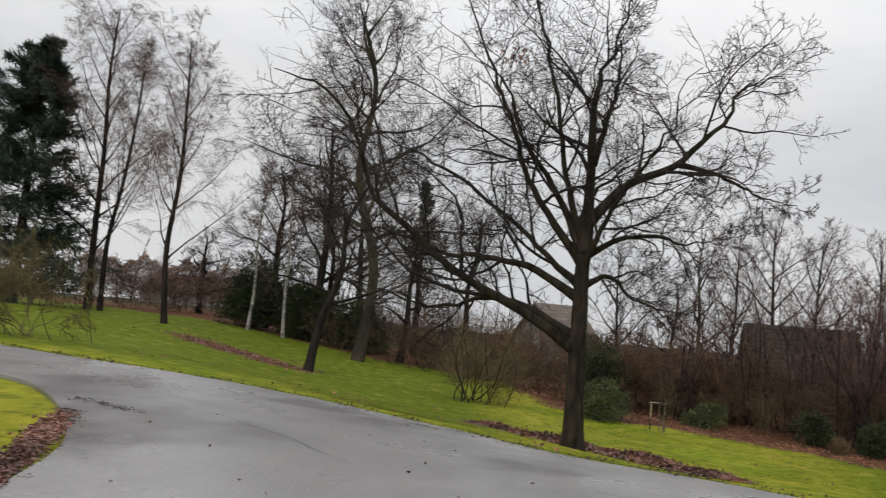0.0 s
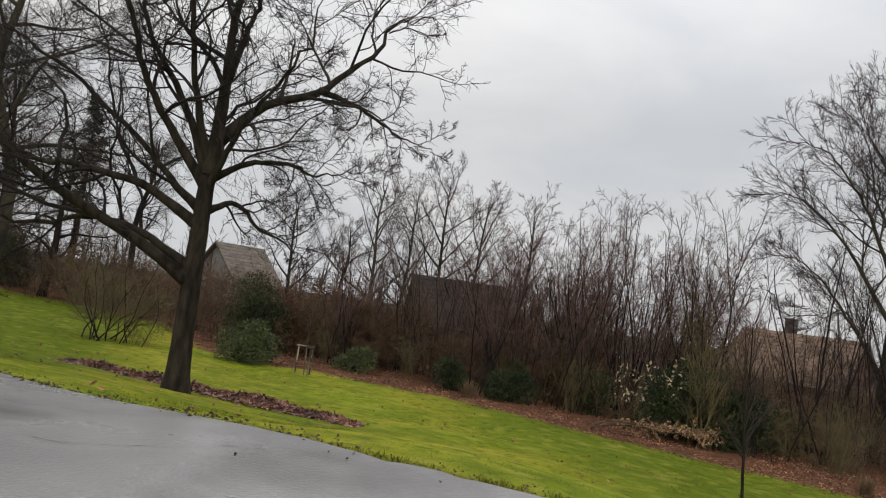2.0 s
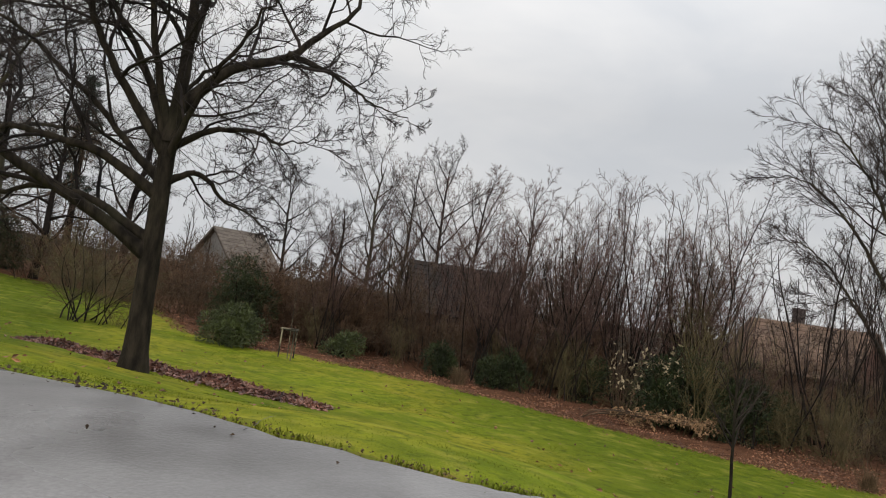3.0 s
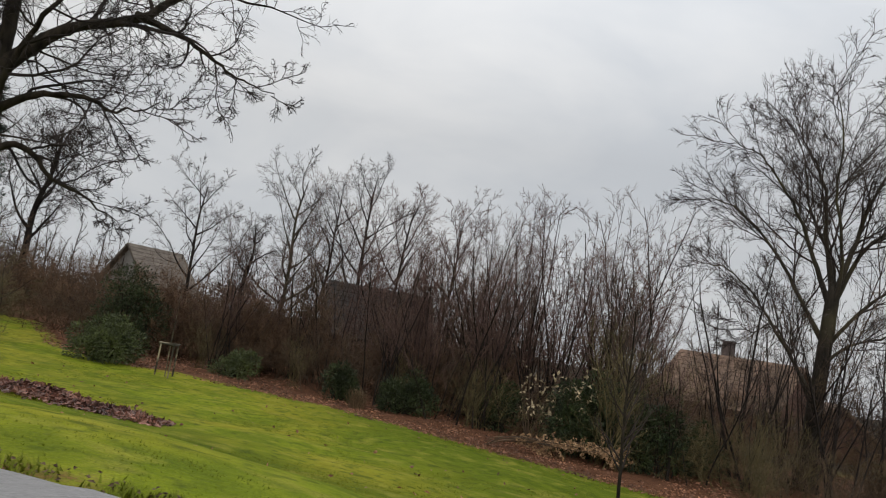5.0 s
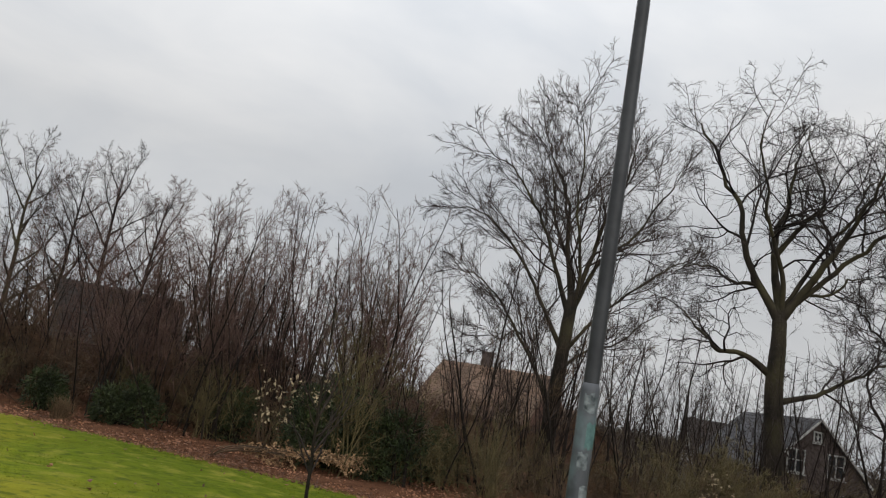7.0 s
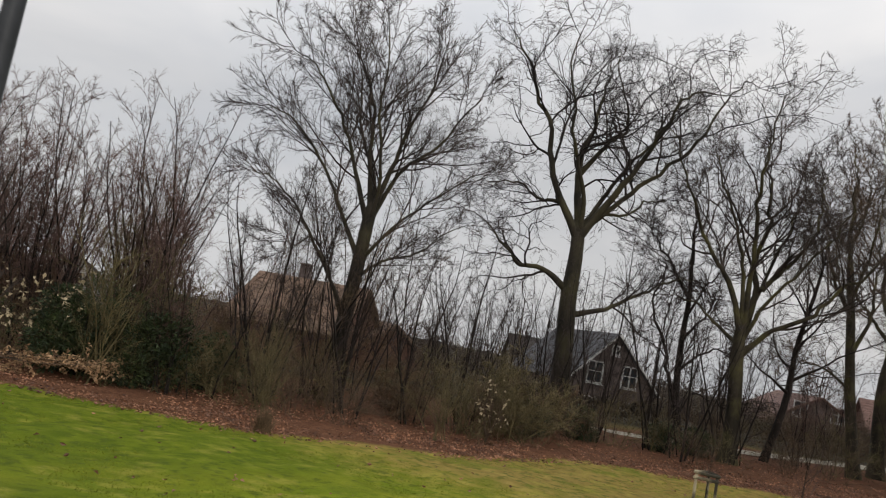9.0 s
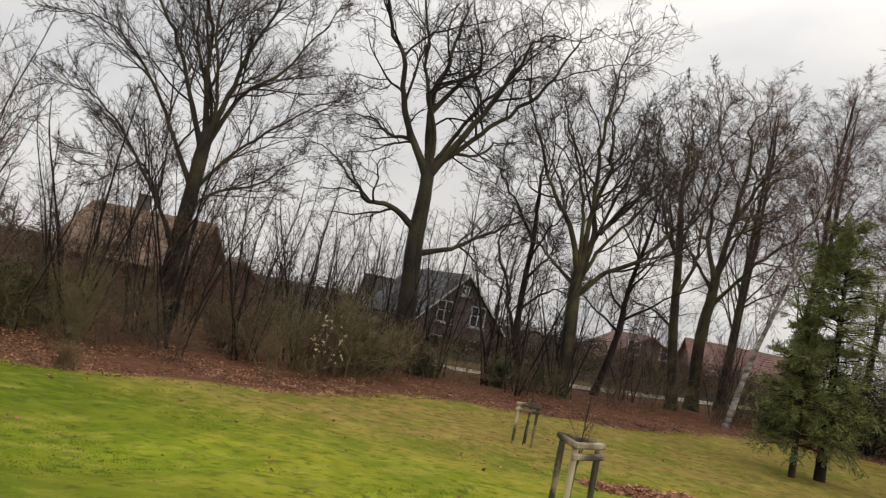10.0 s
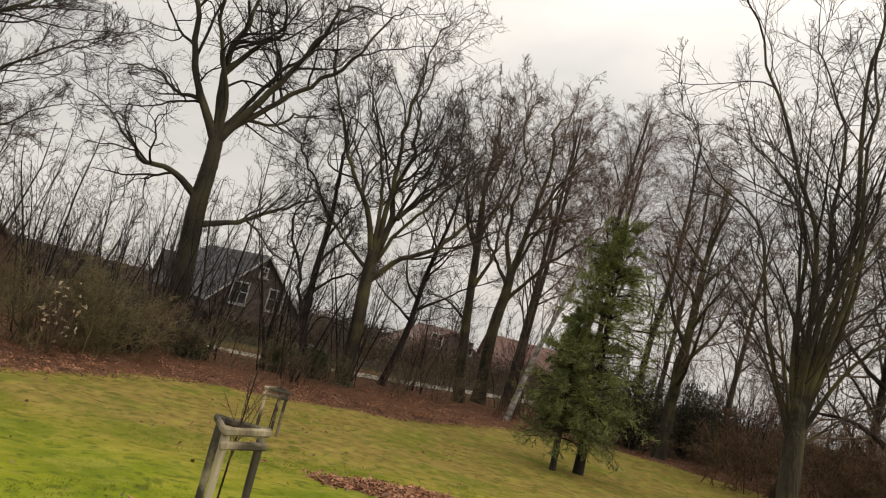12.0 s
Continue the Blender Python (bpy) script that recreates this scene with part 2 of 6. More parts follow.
def ground_mat():
    """Grass, with leaf litter where the sheet's own 'litter' value says and worn brown turf by 'worn'."""
    m = bpy.data.materials.new("lawn_and_litter")
    m.use_nodes = True
    n, l = m.node_tree.nodes, m.node_tree.links
    b = n["Principled BSDF"]
    b.inputs["Roughness"].default_value = 0.85
    b.inputs["Specular IOR Level"].default_value = 0.04
    co = n.new("ShaderNodeTexCoord")

    def noise_tex(scale, detail=4.0):
        t = n.new("ShaderNodeTexNoise")
        t.inputs["Scale"].default_value, t.inputs["Detail"].default_value = scale, detail
        l.new(co.outputs["Object"], t.inputs["Vector"])
        return t.outputs["Fac"]

    def ramp(fac, a, ca, z, cz):
        r = n.new("ShaderNodeValToRGB")
        r.color_ramp.elements[0].position, r.color_ramp.elements[1].position = a, z
        r.color_ramp.elements[0].color, r.color_ramp.elements[1].color = (*ca, 1), (*cz, 1)
        l.new(fac, r.inputs[0])
        return r.outputs[0]

    def mix(fac, a, c):
        x = n.new("ShaderNodeMix")
        x.data_type = "RGBA"
        l.new(fac, x.inputs["Factor"])
        l.new(a, x.inputs["A"])
        l.new(c, x.inputs["B"])
        return x.outputs["Result"]

    def soft(fac, lo, hi):
        r = n.new("ShaderNodeMapRange")
        r.inputs["From Min"].default_value, r.inputs["From Max"].default_value = lo, hi
        l.new(fac, r.inputs["Value"])
        return r.outputs[0]

    def plus(a, c, k):
        x = n.new("ShaderNodeMath")
        x.operation = "MULTIPLY_ADD"
        l.new(c, x.inputs[0])
        x.inputs[1].default_value = k
        l.new(a, x.inputs[2])
        return x.outputs[0]

    fine, mid, wide = noise_tex(22.0), noise_tex(2.6), noise_tex(0.33)
    grass = ramp(mid, 0.30, (0.098, 0.134, 0.009), 0.70, (0.196, 0.232, 0.016))
    yellow = ramp(mid, 0.30, (0.160, 0.158, 0.015), 0.70, (0.275, 0.258, 0.026))
    grass = mix(soft(wide, 0.42, 0.62), grass, yellow)
    # darker, greener grass colour for the zones set on the sheet
    dark_grass = ramp(mid, 0.30, (0.058, 0.088, 0.007), 0.70, (0.120, 0.150, 0.011))
    worn_c = ramp(mid, 0.30, (0.140, 0.102, 0.027), 0.70, (0.245, 0.182, 0.052))
    lit_c = ramp(fine, 0.34, (0.034, 0.016, 0.009), 0.66, (0.185, 0.085, 0.048))
    lit_w = ramp(mid, 0.30, (0.048, 0.024, 0.014), 0.70, (0.145, 0.070, 0.040))
    half = n.new("ShaderNodeValue")
    half.outputs[0].default_value = 0.5
    lit_c = mix(half.outputs[0], lit_c, lit_w)

    def attribute(name):
        a = n.new("ShaderNodeAttribute")
        a.attribute_name = name
        return a.outputs["Fac"]

    grass = mix(soft(plus(attribute("dark_grass"), mid, 0.5), 0.45, 1.0), grass, dark_grass)
    worn = soft(plus(attribute("worn"), mid, 0.9), 0.55, 1.25)
    lit = soft(plus(plus(attribute("litter"), mid, 0.5), fine, 0.4), 0.82, 1.08)
    col = mix(worn, grass, worn_c)
    tufts = soft(noise_tex(4.6, 6.0), 0.53, 0.65)
    dark_t = ramp(fine, 0.3, (0.036, 0.056, 0.009), 0.7, (0.070, 0.094, 0.013))
    sc = n.new("ShaderNodeMath")
    sc.operation = "MULTIPLY"
    sc.inputs[1].default_value = 0.68
    l.new(tufts, sc.inputs[0])
    col = mix(sc.outputs[0], col, dark_t)
    moss = n.new("ShaderNodeMath")
    moss.operation = "MULTIPLY"
    moss.inputs[1].default_value = 0.55
    l.new(soft(noise_tex(0.75, 7.0), 0.50, 0.64), moss.inputs[0])
    moss_c = ramp(fine, 0.3, (0.058, 0.088, 0.008), 0.7, (0.118, 0.150, 0.012))
    col = mix(moss.outputs[0], col, moss_c)
    straw = n.new("ShaderNodeMath")
    straw.operation = "MULTIPLY"
    straw.inputs[1].default_value = 0.45
    l.new(soft(noise_tex(1.7, 6.0), 0.54, 0.68), straw.inputs[0])
    straw_c = ramp(fine, 0.3, (0.200, 0.185, 0.030), 0.7, (0.340, 0.310, 0.060))
    col = mix(straw.outputs[0], col, straw_c)
    field = ramp(mid, 0.30, (0.026, 0.023, 0.016), 0.70, (0.050, 0.044, 0.032))
    col = mix(attribute("field"), col, field)
    col = mix(lit, col, lit_c)
    hv = n.new("ShaderNodeHueSaturation")
    l.new(col, hv.inputs["Color"])
    vr = n.new("ShaderNodeMapRange")
    vr.inputs["To Min"].default_value, vr.inputs["To Max"].default_value = 0.6, 1.4
    l.new(noise_tex(60.0, 2.0), vr.inputs["Value"])
    l.new(vr.outputs[0], hv.inputs["Value"])
    l.new(hv.outputs[0], b.inputs["Base Color"])
    bu = n.new("ShaderNodeBump")
    bu.inputs["Strength"].default_value, bu.inputs["Distance"].default_value = 0.6, 0.04
    l.new(fine, bu.inputs["Height"])
    l.new(bu.outputs[0], b.inputs["Normal"])
    return m


M_GROUND = ground_mat()


# ---- mesh helpers ----
def empty(name, at, label, category, group="", kind="", turn=0.0):
    ob = new(name)
    ob.empty_display_size = 0.2
    ob.matrix_world = pose(*at, 0, 0, turn)
    return tagged(ob, label, category, group, kind)


def mesh_np(name, verts, quads, material, smooth=True):
    """A mesh from numpy vertices (n, 3) and faces (m, 3 or 4)."""
    me = bpy.data.meshes.new(name)
    verts, quads = np.asarray(verts, np.float32), np.asarray(quads, np.int32)
    k = quads.shape[1]
    me.vertices.add(len(verts))
    me.vertices.foreach_set("co", verts.ravel())
    me.loops.add(quads.size)
    me.loops.foreach_set("vertex_index", quads.ravel())
    me.polygons.add(len(quads))
    me.polygons.foreach_set("loop_start", np.arange(0, quads.size, k, dtype=np.int32))
    me.polygons.foreach_set("use_smooth", np.full(len(quads), smooth))
    me.update(calc_edges=True)
    me.materials.append(material)
    return me


def under(name, me, parent, label="", kind=""):
    ob = new(name, me)
    ob.parent = parent
    return tagged(ob, label, kind=kind)


def part(name, bm, material, parent, label="", smooth=False):
    me = bpy.data.meshes.new(name)
    bm.normal_update()
    bm.to_mesh(me)
    bm.free()
    me.materials.append(material)
    if smooth:
        me.polygons.foreach_set("use_smooth", np.ones(len(me.polygons), bool))
    return under(name, me, parent, label)


def box(bm, cx, cy, cz, sx, sy, sz, turn=0.0, bevel=0.0, tilt=None):
    """A bevelled box of size s about its centre c."""
    m = pose(cx, cy, cz, 0, 0, turn) if tilt is None else pose(cx, cy, cz, *tilt)
    r = bmesh.ops.create_cube(bm, size=1.0, matrix=m @ Matrix.Diagonal((sx, sy, sz, 1)))
    if bevel:
        edges = list({e for v in r["verts"] for e in v.link_edges})
        bmesh.ops.bevel(bm, geom=edges, offset=bevel, segments=1, affect="EDGES")


def tubes(poly, rad, k):
    """Tubes of k sides along polylines (n, s, 3) with radii (n, s)."""
    n, s, _ = poly.shape
    tan = np.gradient(poly, axis=1)
    tan /= np.linalg.norm(tan, axis=2, keepdims=True) + 1e-9
    ref = np.array([0.83, 0.55, 0.08])
    u = np.cross(tan, ref)
    u /= np.linalg.norm(u, axis=2, keepdims=True) + 1e-9
    w = np.cross(tan, u)
    a = np.arange(k) * 2 * np.pi / k
    ring = poly[:, :, None] + rad[:, :, None, None] * (np.cos(a)[:, None] * u[:, :, None] + np.sin(a)[:, None] * w[:, :, None])
    v = ring.reshape(-1, 3)
    base = (np.arange(n)[:, None, None] * s + np.arange(s - 1)[None, :, None]) * k
    j = np.arange(k)[None, None, :]
    j2 = (j + 1) % k
    f = np.stack([base + j, base + j2, base + k + j2, base + k + j], -1).reshape(-1, 4)
    return v, f


def twigs(poly, rad, k=3):
    """Tapered shoots that run out to a point, in triangles."""
    n, s, _ = poly.shape
    v, f = tubes(poly[:, :-1], rad[:, :-1], k) if s > 2 else tubes(np.stack([poly[:, 0], poly[:, 1]], 1), rad[:, :2], k)
    m = s - 1
    if s == 2:
        v = v.reshape(n, 2, k, 3)[:, 0].reshape(-1, 3)
        f = np.zeros((0, 4), int)
    tri = np.concatenate([f[:, [0, 1, 2]], f[:, [0, 2, 3]]])
    ring = (np.arange(n)[:, None] * m + m - 1) * k + np.arange(k)[None]
    tip = np.repeat(len(v) + np.arange(n), k)
    cone = np.stack([ring.ravel(), np.roll(ring, -1, 1).ravel(), tip], 1)
    return np.concatenate([v, poly[:, -1]]), np.concatenate([tri, cone])


def joined(name, bits, material, smooth=True):
    off, vs, fs = 0, [], []
    for v, f in bits:
        vs.append(v)
        fs.append(f + off)
        off += len(v)
    return mesh_np(name, np.concatenate(vs), np.concatenate(fs), material, smooth)


def unit(v):
    return v / (np.linalg.norm(v, axis=-1, keepdims=True) + 1e-9)


def grow(rng, p, d, length, s, wobble, up):
    """Crooked shoots: n polylines of s + 1 points from p along d."""
    d = unit(d)
    pts = [p]
    for _ in range(s):
        d = d + rng.normal(0, wobble, d.shape)
        d[:, 2] += up
        d = unit(d)
        p = p + d * (length / s)[:, None]
        pts.append(p)
    return np.stack(pts, 1)


def shoots(rng, poly, rad, length, k, t0, angle, ratio, s, wobble, up, taper=0.35, thin=0.62, rmin=0.004, flat=1.0):
    """k side shoots on each polyline; returns their polylines, radii and lengths."""
    n, m, _ = poly.shape
    t = t0 + (0.98 - t0) * (np.arange(k)[None] + rng.random((n, k))) / k
    x = t * (m - 1)
    i = np.minimum(x.astype(int), m - 2)
    f = (x - i)[..., None]
    rows = np.arange(n)[:, None]
    a, b = poly[rows, i], poly[rows, i + 1]
    p = a * (1 - f) + b * f
    tan = unit(b - a)
    r = rad[rows, i] * (1 - f[..., 0]) + rad[rows, i + 1] * f[..., 0]
    side = unit(np.cross(tan, rng.normal(0, 1, tan.shape)) * np.array([1, 1, flat]))
    ang = np.radians(angle) * rng.uniform(0.7, 1.25, t.shape)[..., None]
    d = tan * np.cos(ang) + side * np.sin(ang)
    ln = length[:, None] * ratio * (1.2 - 0.72 * t) * rng.uniform(0.6, 1.3, t.shape)
    p, d, ln, r = p.reshape(-1, 3), d.reshape(-1, 3), ln.ravel(), np.maximum(r.ravel() * thin, rmin)
    out = grow(rng, p, d, ln, s, wobble, up)
    rr = np.maximum(r[:, None] * np.linspace(1, taper, s + 1)[None], rmin * 0.75)
    return out, rr, ln


def spline(pts, n):
    """A smooth polyline of n points through guide points."""
    p = np.asarray(pts, float)
    p = np.vstack([2 * p[0] - p[1], p, 2 * p[-1] - p[-2]])
    out = []
    for x in np.linspace(0, len(p) - 3 - 1e-6, n):
        i = int(x)
        t = x - i
        a, b, c, d = p[i], p[i + 1], p[i + 2], p[i + 3]
        out.append(0.5 * (2 * b + (c - a) * t + (2 * a - 5 * b + 4 * c - d) * t * t + (3 * b - a - 3 * c + d) * t ** 3))
    return np.array(out)


def plen(poly):
    return np.linalg.norm(np.diff(poly, axis=1), axis=2).sum(1)


def lattice(rng, u, w, nu, nw):
    """Smooth noise 0 to 1 on a sleeve: u goes round (0 to 1, closed), w along it."""
    g = rng.random((nu, nw + 2))
    x, y = (u % 1) * nu, np.clip(w, 0, 0.9999) * nw
    i, j = x.astype(int) % nu, y.astype(int)
    fx, fy = x % 1, y % 1
    fx, fy = fx * fx * (3 - 2 * fx), fy * fy * (3 - 2 * fy)
    i2 = (i + 1) % nu
    return (g[i, j] * (1 - fx) + g[i2, j] * fx) * (1 - fy) + (g[i, j + 1] * (1 - fx) + g[i2, j + 1] * fx) * fy


def furrowed(rng, trunk, rt, depth):
    """A trunk whose bark stands in broken upright ridges."""
    k, s = 110, 260
    line = spline(trunk, s)
    rad = np.interp(np.linspace(0, 1, s), np.linspace(0, 1, len(rt)), rt)
    v, f = tubes(line[None], rad[None], k)
    v = v.reshape(s, k, 3)
    w, u = np.meshgrid(np.linspace(0, 1, s), np.arange(k) / k, indexing="ij")
    tall = plen(line[None])[0]
    u = u + 0.05 * (lattice(rng, u, w, 7, int(tall * 3)) - 0.5)
    ridge = 1 - np.abs(2 * lattice(rng, u, w, 30, int(tall * 4.5)) - 1)
    plate = lattice(rng, u, w, 44, int(tall * 13))
    lump = lattice(rng, u, w, 5, int(tall * 1.2)) - 0.5
    off = depth * (1.5 * ridge ** 1.5 + 0.7 * plate - 1.1) * (rad / rad.max())[:, None] ** 0.5 + 0.10 * lump * rad[:, None]
    v = v + unit(v - line[:, None]) * off[..., None]
    return v.reshape(-1, 3), f


def wood(thing, rng, trunk, r_trunk, limbs, r_limbs, bark, twig, levels, root=1.5, furrow=0.0):
    """Trunk, limbs and a crown of ever finer shoots under a tree. trunk (s, 3); limbs: polylines; levels: dicts for shoots()."""
    s = len(trunk)
    rt = np.interp(np.linspace(0, 1, s), [0, 0.05, 0.16, 1], [r_trunk[0] * root, r_trunk[0] * (1 + (root - 1) * 0.35), r_trunk[0], r_trunk[1]])
    rt[-2:] *= (0.85, 0.35)
    v, f = tubes(trunk[None], rt[None], 14)
    v = v + rng.normal(0, 0.02 * r_trunk[0], v.shape)
    if furrow:
        v, f = furrowed(np.random.default_rng(7), trunk, rt, furrow)
    under("trunk", mesh_np("trunk", v, f, bark), thing)
    for lp, lr in zip(limbs, r_limbs):
        u = np.linspace(0, 1, len(lp))
        collar = 1 + 0.5 * np.exp(-u * plen(lp[None])[0] / 0.55)
        rr = lr * (1 - 0.94 * u) ** 0.9 * collar
        v, f = tubes(lp[None], rr[None], 9)
        v = v + rng.normal(0, 0.03 * lr, v.shape)
        under("limb", mesh_np("limb", v, f, bark), thing)
    m = 14
    poly = np.stack([spline(lp, m) for lp in limbs])
    rad = np.stack([lr * np.linspace(1, 0.06, m) ** 0.9 for lr in r_limbs])
    ln = plen(poly)
    bits = []
    for q in levels:
        q = dict(q)
        sides = q.pop("sides")
        poly, rad, ln = shoots(rng, poly, rad, ln, **q)
        bits.append(twigs(poly, rad, sides))
    under("crown", joined("crown", bits, twig), thing)


def leaf_mesh(name, rng, p, d, length, width, material, droop=0.0):
    """Folded pointed leaves at p, pointing along d."""
    d = unit(d)
    side = unit(np.cross(d, rng.normal(0, 1, d.shape)))
    up = np.cross(side, d)
    ln = (length * rng.uniform(0.65, 1.3, len(p)))[:, None]
    wd = (width * rng.uniform(0.7, 1.25, len(p)))[:, None]
    a = p
    c = p + d * ln - up * ln * droop
    mid = p + d * ln * 0.5 + up * wd * 0.25
    v = np.stack([a, mid + side * wd * 0.5, c, mid - side * wd * 0.5], 1).reshape(-1, 3)
    f = np.arange(len(p) * 4).reshape(-1, 4)
    return mesh_np(name, v, f, material, False)


# ---- the lie of the land ----
def ground_z(x, y):
    """A road on a low shoulder; the lawn falls away beyond it and towards the east."""
    x, y = np.asarray(x, float), np.asarray(y, float)
    d = (y - 10.8 + 0.73 * x) / 1.24
    s = np.clip((x - 0.731 * y) / 1.24, -200, 200)
    p = 1 / (1 + np.exp(-np.clip((d - 4.5) / 3.2, -50, 50)))
    b = np.tanh(s / 22.0)
    west = 1 / (1 + np.exp(np.clip((x + 9) / 3.5, -50, 50)))
    q = 1 / (1 + np.exp(-np.clip((s - 1.0) / 2.5, -50, 50)))
    vale = np.clip((np.hypot(x - 10, y - 15) - 88) / 900, 0, 1)
    camber = 0.49 * np.exp(-((x - 5.69) / 3.4) ** 2 - ((y - 7.96) / 3.14) ** 2)
    return -48.0 * vale * vale * (3 - 2 * vale) + camber + 0.129 - 2.074 * p - 1.169 * b + 0.885 * p * b - 0.222 * q - 0.695 * west + 2.558 * p * west


def gz(x, y):
    return float(ground_z(x, y))


# the lawn's far edge, where the leaf-covered beds begin, from west to east
BED = [(-40, 62), (-20, 52), (-9, 48), (-1, 45), (3.6, 41), (4.9, 31.2), (7, 28.6), (11.4, 26.4), (16.8, 20.6), (20.9, 16.1), (25, 13.9), (32, 12.6), (36.5, 8.0), (44.4, 4.4), (48.6, -0.6), (47.5, -6), (41, -11.5), (36, -20), (36, -60)]
FAR_KERB = [(-60, 62), (-30, 33), (-18, 22), (-9, 15.0), (-6, 13.7), (-3, 13.2), (0, 11.9), (2, 9.92), (4, 7.45), (5.3, 6.65), (6.5, 6.4), (8, 5.85), (10, 4.4), (12.5, 2.4), (20, -3.2), (40, -17), (70, -40)]
NEAR_KERB = [(-60, 50), (-30, 26), (-18, 17.3), (-9, 12.0), (-5.9, 10.2), (-4.85, 9.3), (-3.85, 7.9), (-3.2, 6.6), (-2.95, 5.4), (-2.7, 3.5), (-1.5, -0.6), (3, -4.5), (13, -9), (20, -12.5), (40, -26), (70, -48)]


def bed_side(x, y):
    """Signed distance to the bed's edge, positive inside the bed."""
    best = np.full(np.shape(x), 1e9)
    sign = np.ones(np.shape(x))
    for (ax, ay), (bx, by) in zip(BED, BED[1:]):
        ex, ey = bx - ax, by - ay
        t = np.clip(((x - ax) * ex + (y - ay) * ey) / (ex * ex + ey * ey), 0, 1)
        dx, dy = x - ax - t * ex, y - ay - t * ey
        d = np.hypot(dx, dy)
        cross = ex * dy - ey * dx
        sign = np.where(d < best, np.sign(cross), sign)
        best = np.minimum(d, best)
    return best * sign


def build_ground():
    def axis(lo, hi, step):
        far = np.array([10, 25, 45, 70, 110, 170, 260, 400, 600, 900, 1400, 2500.0])
        return np.concatenate([lo - far[::-1], np.arange(lo, hi, step), hi + np.array([0.0]), hi + far])
    xs, ys = axis(-26.0, 64.0, 0.4), axis(-8.0, 56.0, 0.4)
    gx, gy = np.meshgrid(xs, ys)
    z = ground_z(gx, gy)
    rng = np.random.default_rng(3)
    lump = np.zeros_like(z)
    for k, a in ((0.55, 0.03), (1.3, 0.016), (2.6, 0.008)):
        for _ in range(4):
            th, ph = rng.uniform(0, 6.28, 2)
            lump += a * np.sin(k * (gx * np.cos(th) + gy * np.sin(th)) * 2 + ph) / 2
    dk = (gy - 10.8 + 0.73 * gx) / 1.24
    z = z + lump * np.clip((dk - 0.5) / 3, 0, 1)
    v = np.stack([gx, gy, z], -1).reshape(-1, 3)
    nx = len(xs)
    i, j = np.meshgrid(np.arange(len(ys) - 1), np.arange(nx - 1), indexing="ij")
    a = (i * nx + j).ravel()
    me = mesh_np("ground", v, np.stack([a, a + 1, a + nx + 1, a + nx], 1), M_GROUND)
    side = bed_side(v[:, 0], v[:, 1])
    litter = 1 / (1 + np.exp(np.clip(-side / 0.28, -50, 50))) * (1 - np.clip((side - 11) / 5, 0, 1))
    u = (v[:, 0] + 9.0) * 0.85 + (v[:, 1] - 33.0) * -0.53
    w = (v[:, 0] + 9.0) * 0.53 + (v[:, 1] - 33.0) * 0.85
    litter = np.maximum(litter, 0.85 * np.exp(-(u / 4.6) ** 4 - (w / 1.6) ** 2))
    kerb = np.full(len(v), 99.0)
    for (ax, ay), (bx, by) in zip(FAR_KERB[1:-1], FAR_KERB[2:]):
        t = np.clip(((v[:, 0] - ax) * (bx - ax) + (v[:, 1] - ay) * (by - ay)) / ((bx - ax) ** 2 + (by - ay) ** 2), 0, 1)
        kerb = np.minimum(kerb, np.hypot(v[:, 0] - ax - t * (bx - ax), v[:, 1] - ay - t * (by - ay)))
    litter = np.maximum(litter, 0.62 * np.exp(-(kerb / 0.33) ** 2))
    bare = 1.3 * np.exp(-((v[:, 0] - 28) / 7) ** 2 - ((v[:, 1] + 4.5) / 4) ** 2) + 1.2 * np.exp(-((v[:, 0] - 40) / 5) ** 2 - ((v[:, 1] + 1) / 6) ** 2)
    worn = bare + np.exp(-(np.clip(-side, 0, 50) / 9.0) ** 2) * 1.6 * np.clip((v[:, 0] - 20) / 9, 0, 1) + 0.25 * np.exp(-np.clip(-side, 0, 50) / 1.0)
    field = np.clip((side - 11) / 5, 0, 1)
    # broad lawn zones set darker in colour to bring down their rendered brightness
    dark_grass = 0.85 * np.exp(-((kerb - 5.8) / 3.2) ** 2) * np.clip((v[:, 0] - 3.5) / 3, 0, 1) * np.clip((20 - v[:, 0]) / 6, 0, 1)
    dark_grass = np.maximum(dark_grass, 0.95 * np.clip((4 - v[:, 0]) / 4, 0, 1) * np.clip((v[:, 1] - 14) / 5, 0, 1))
    dark_grass = np.maximum(dark_grass, 0.80 * np.clip((v[:, 0] - 9) / 5, 0, 1) * np.clip((25 - v[:, 0]) / 5, 0, 1) * np.clip((v[:, 1] - 9) / 4, 0, 1))
    for name, val in (("litter", litter), ("worn", worn), ("field", field), ("dark_grass", dark_grass)):
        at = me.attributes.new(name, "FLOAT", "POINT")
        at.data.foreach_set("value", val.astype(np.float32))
    tagged(new("ground", me), "sloping winter lawn with brown leaf-covered beds", "lawn", kind="structure")


build_ground()


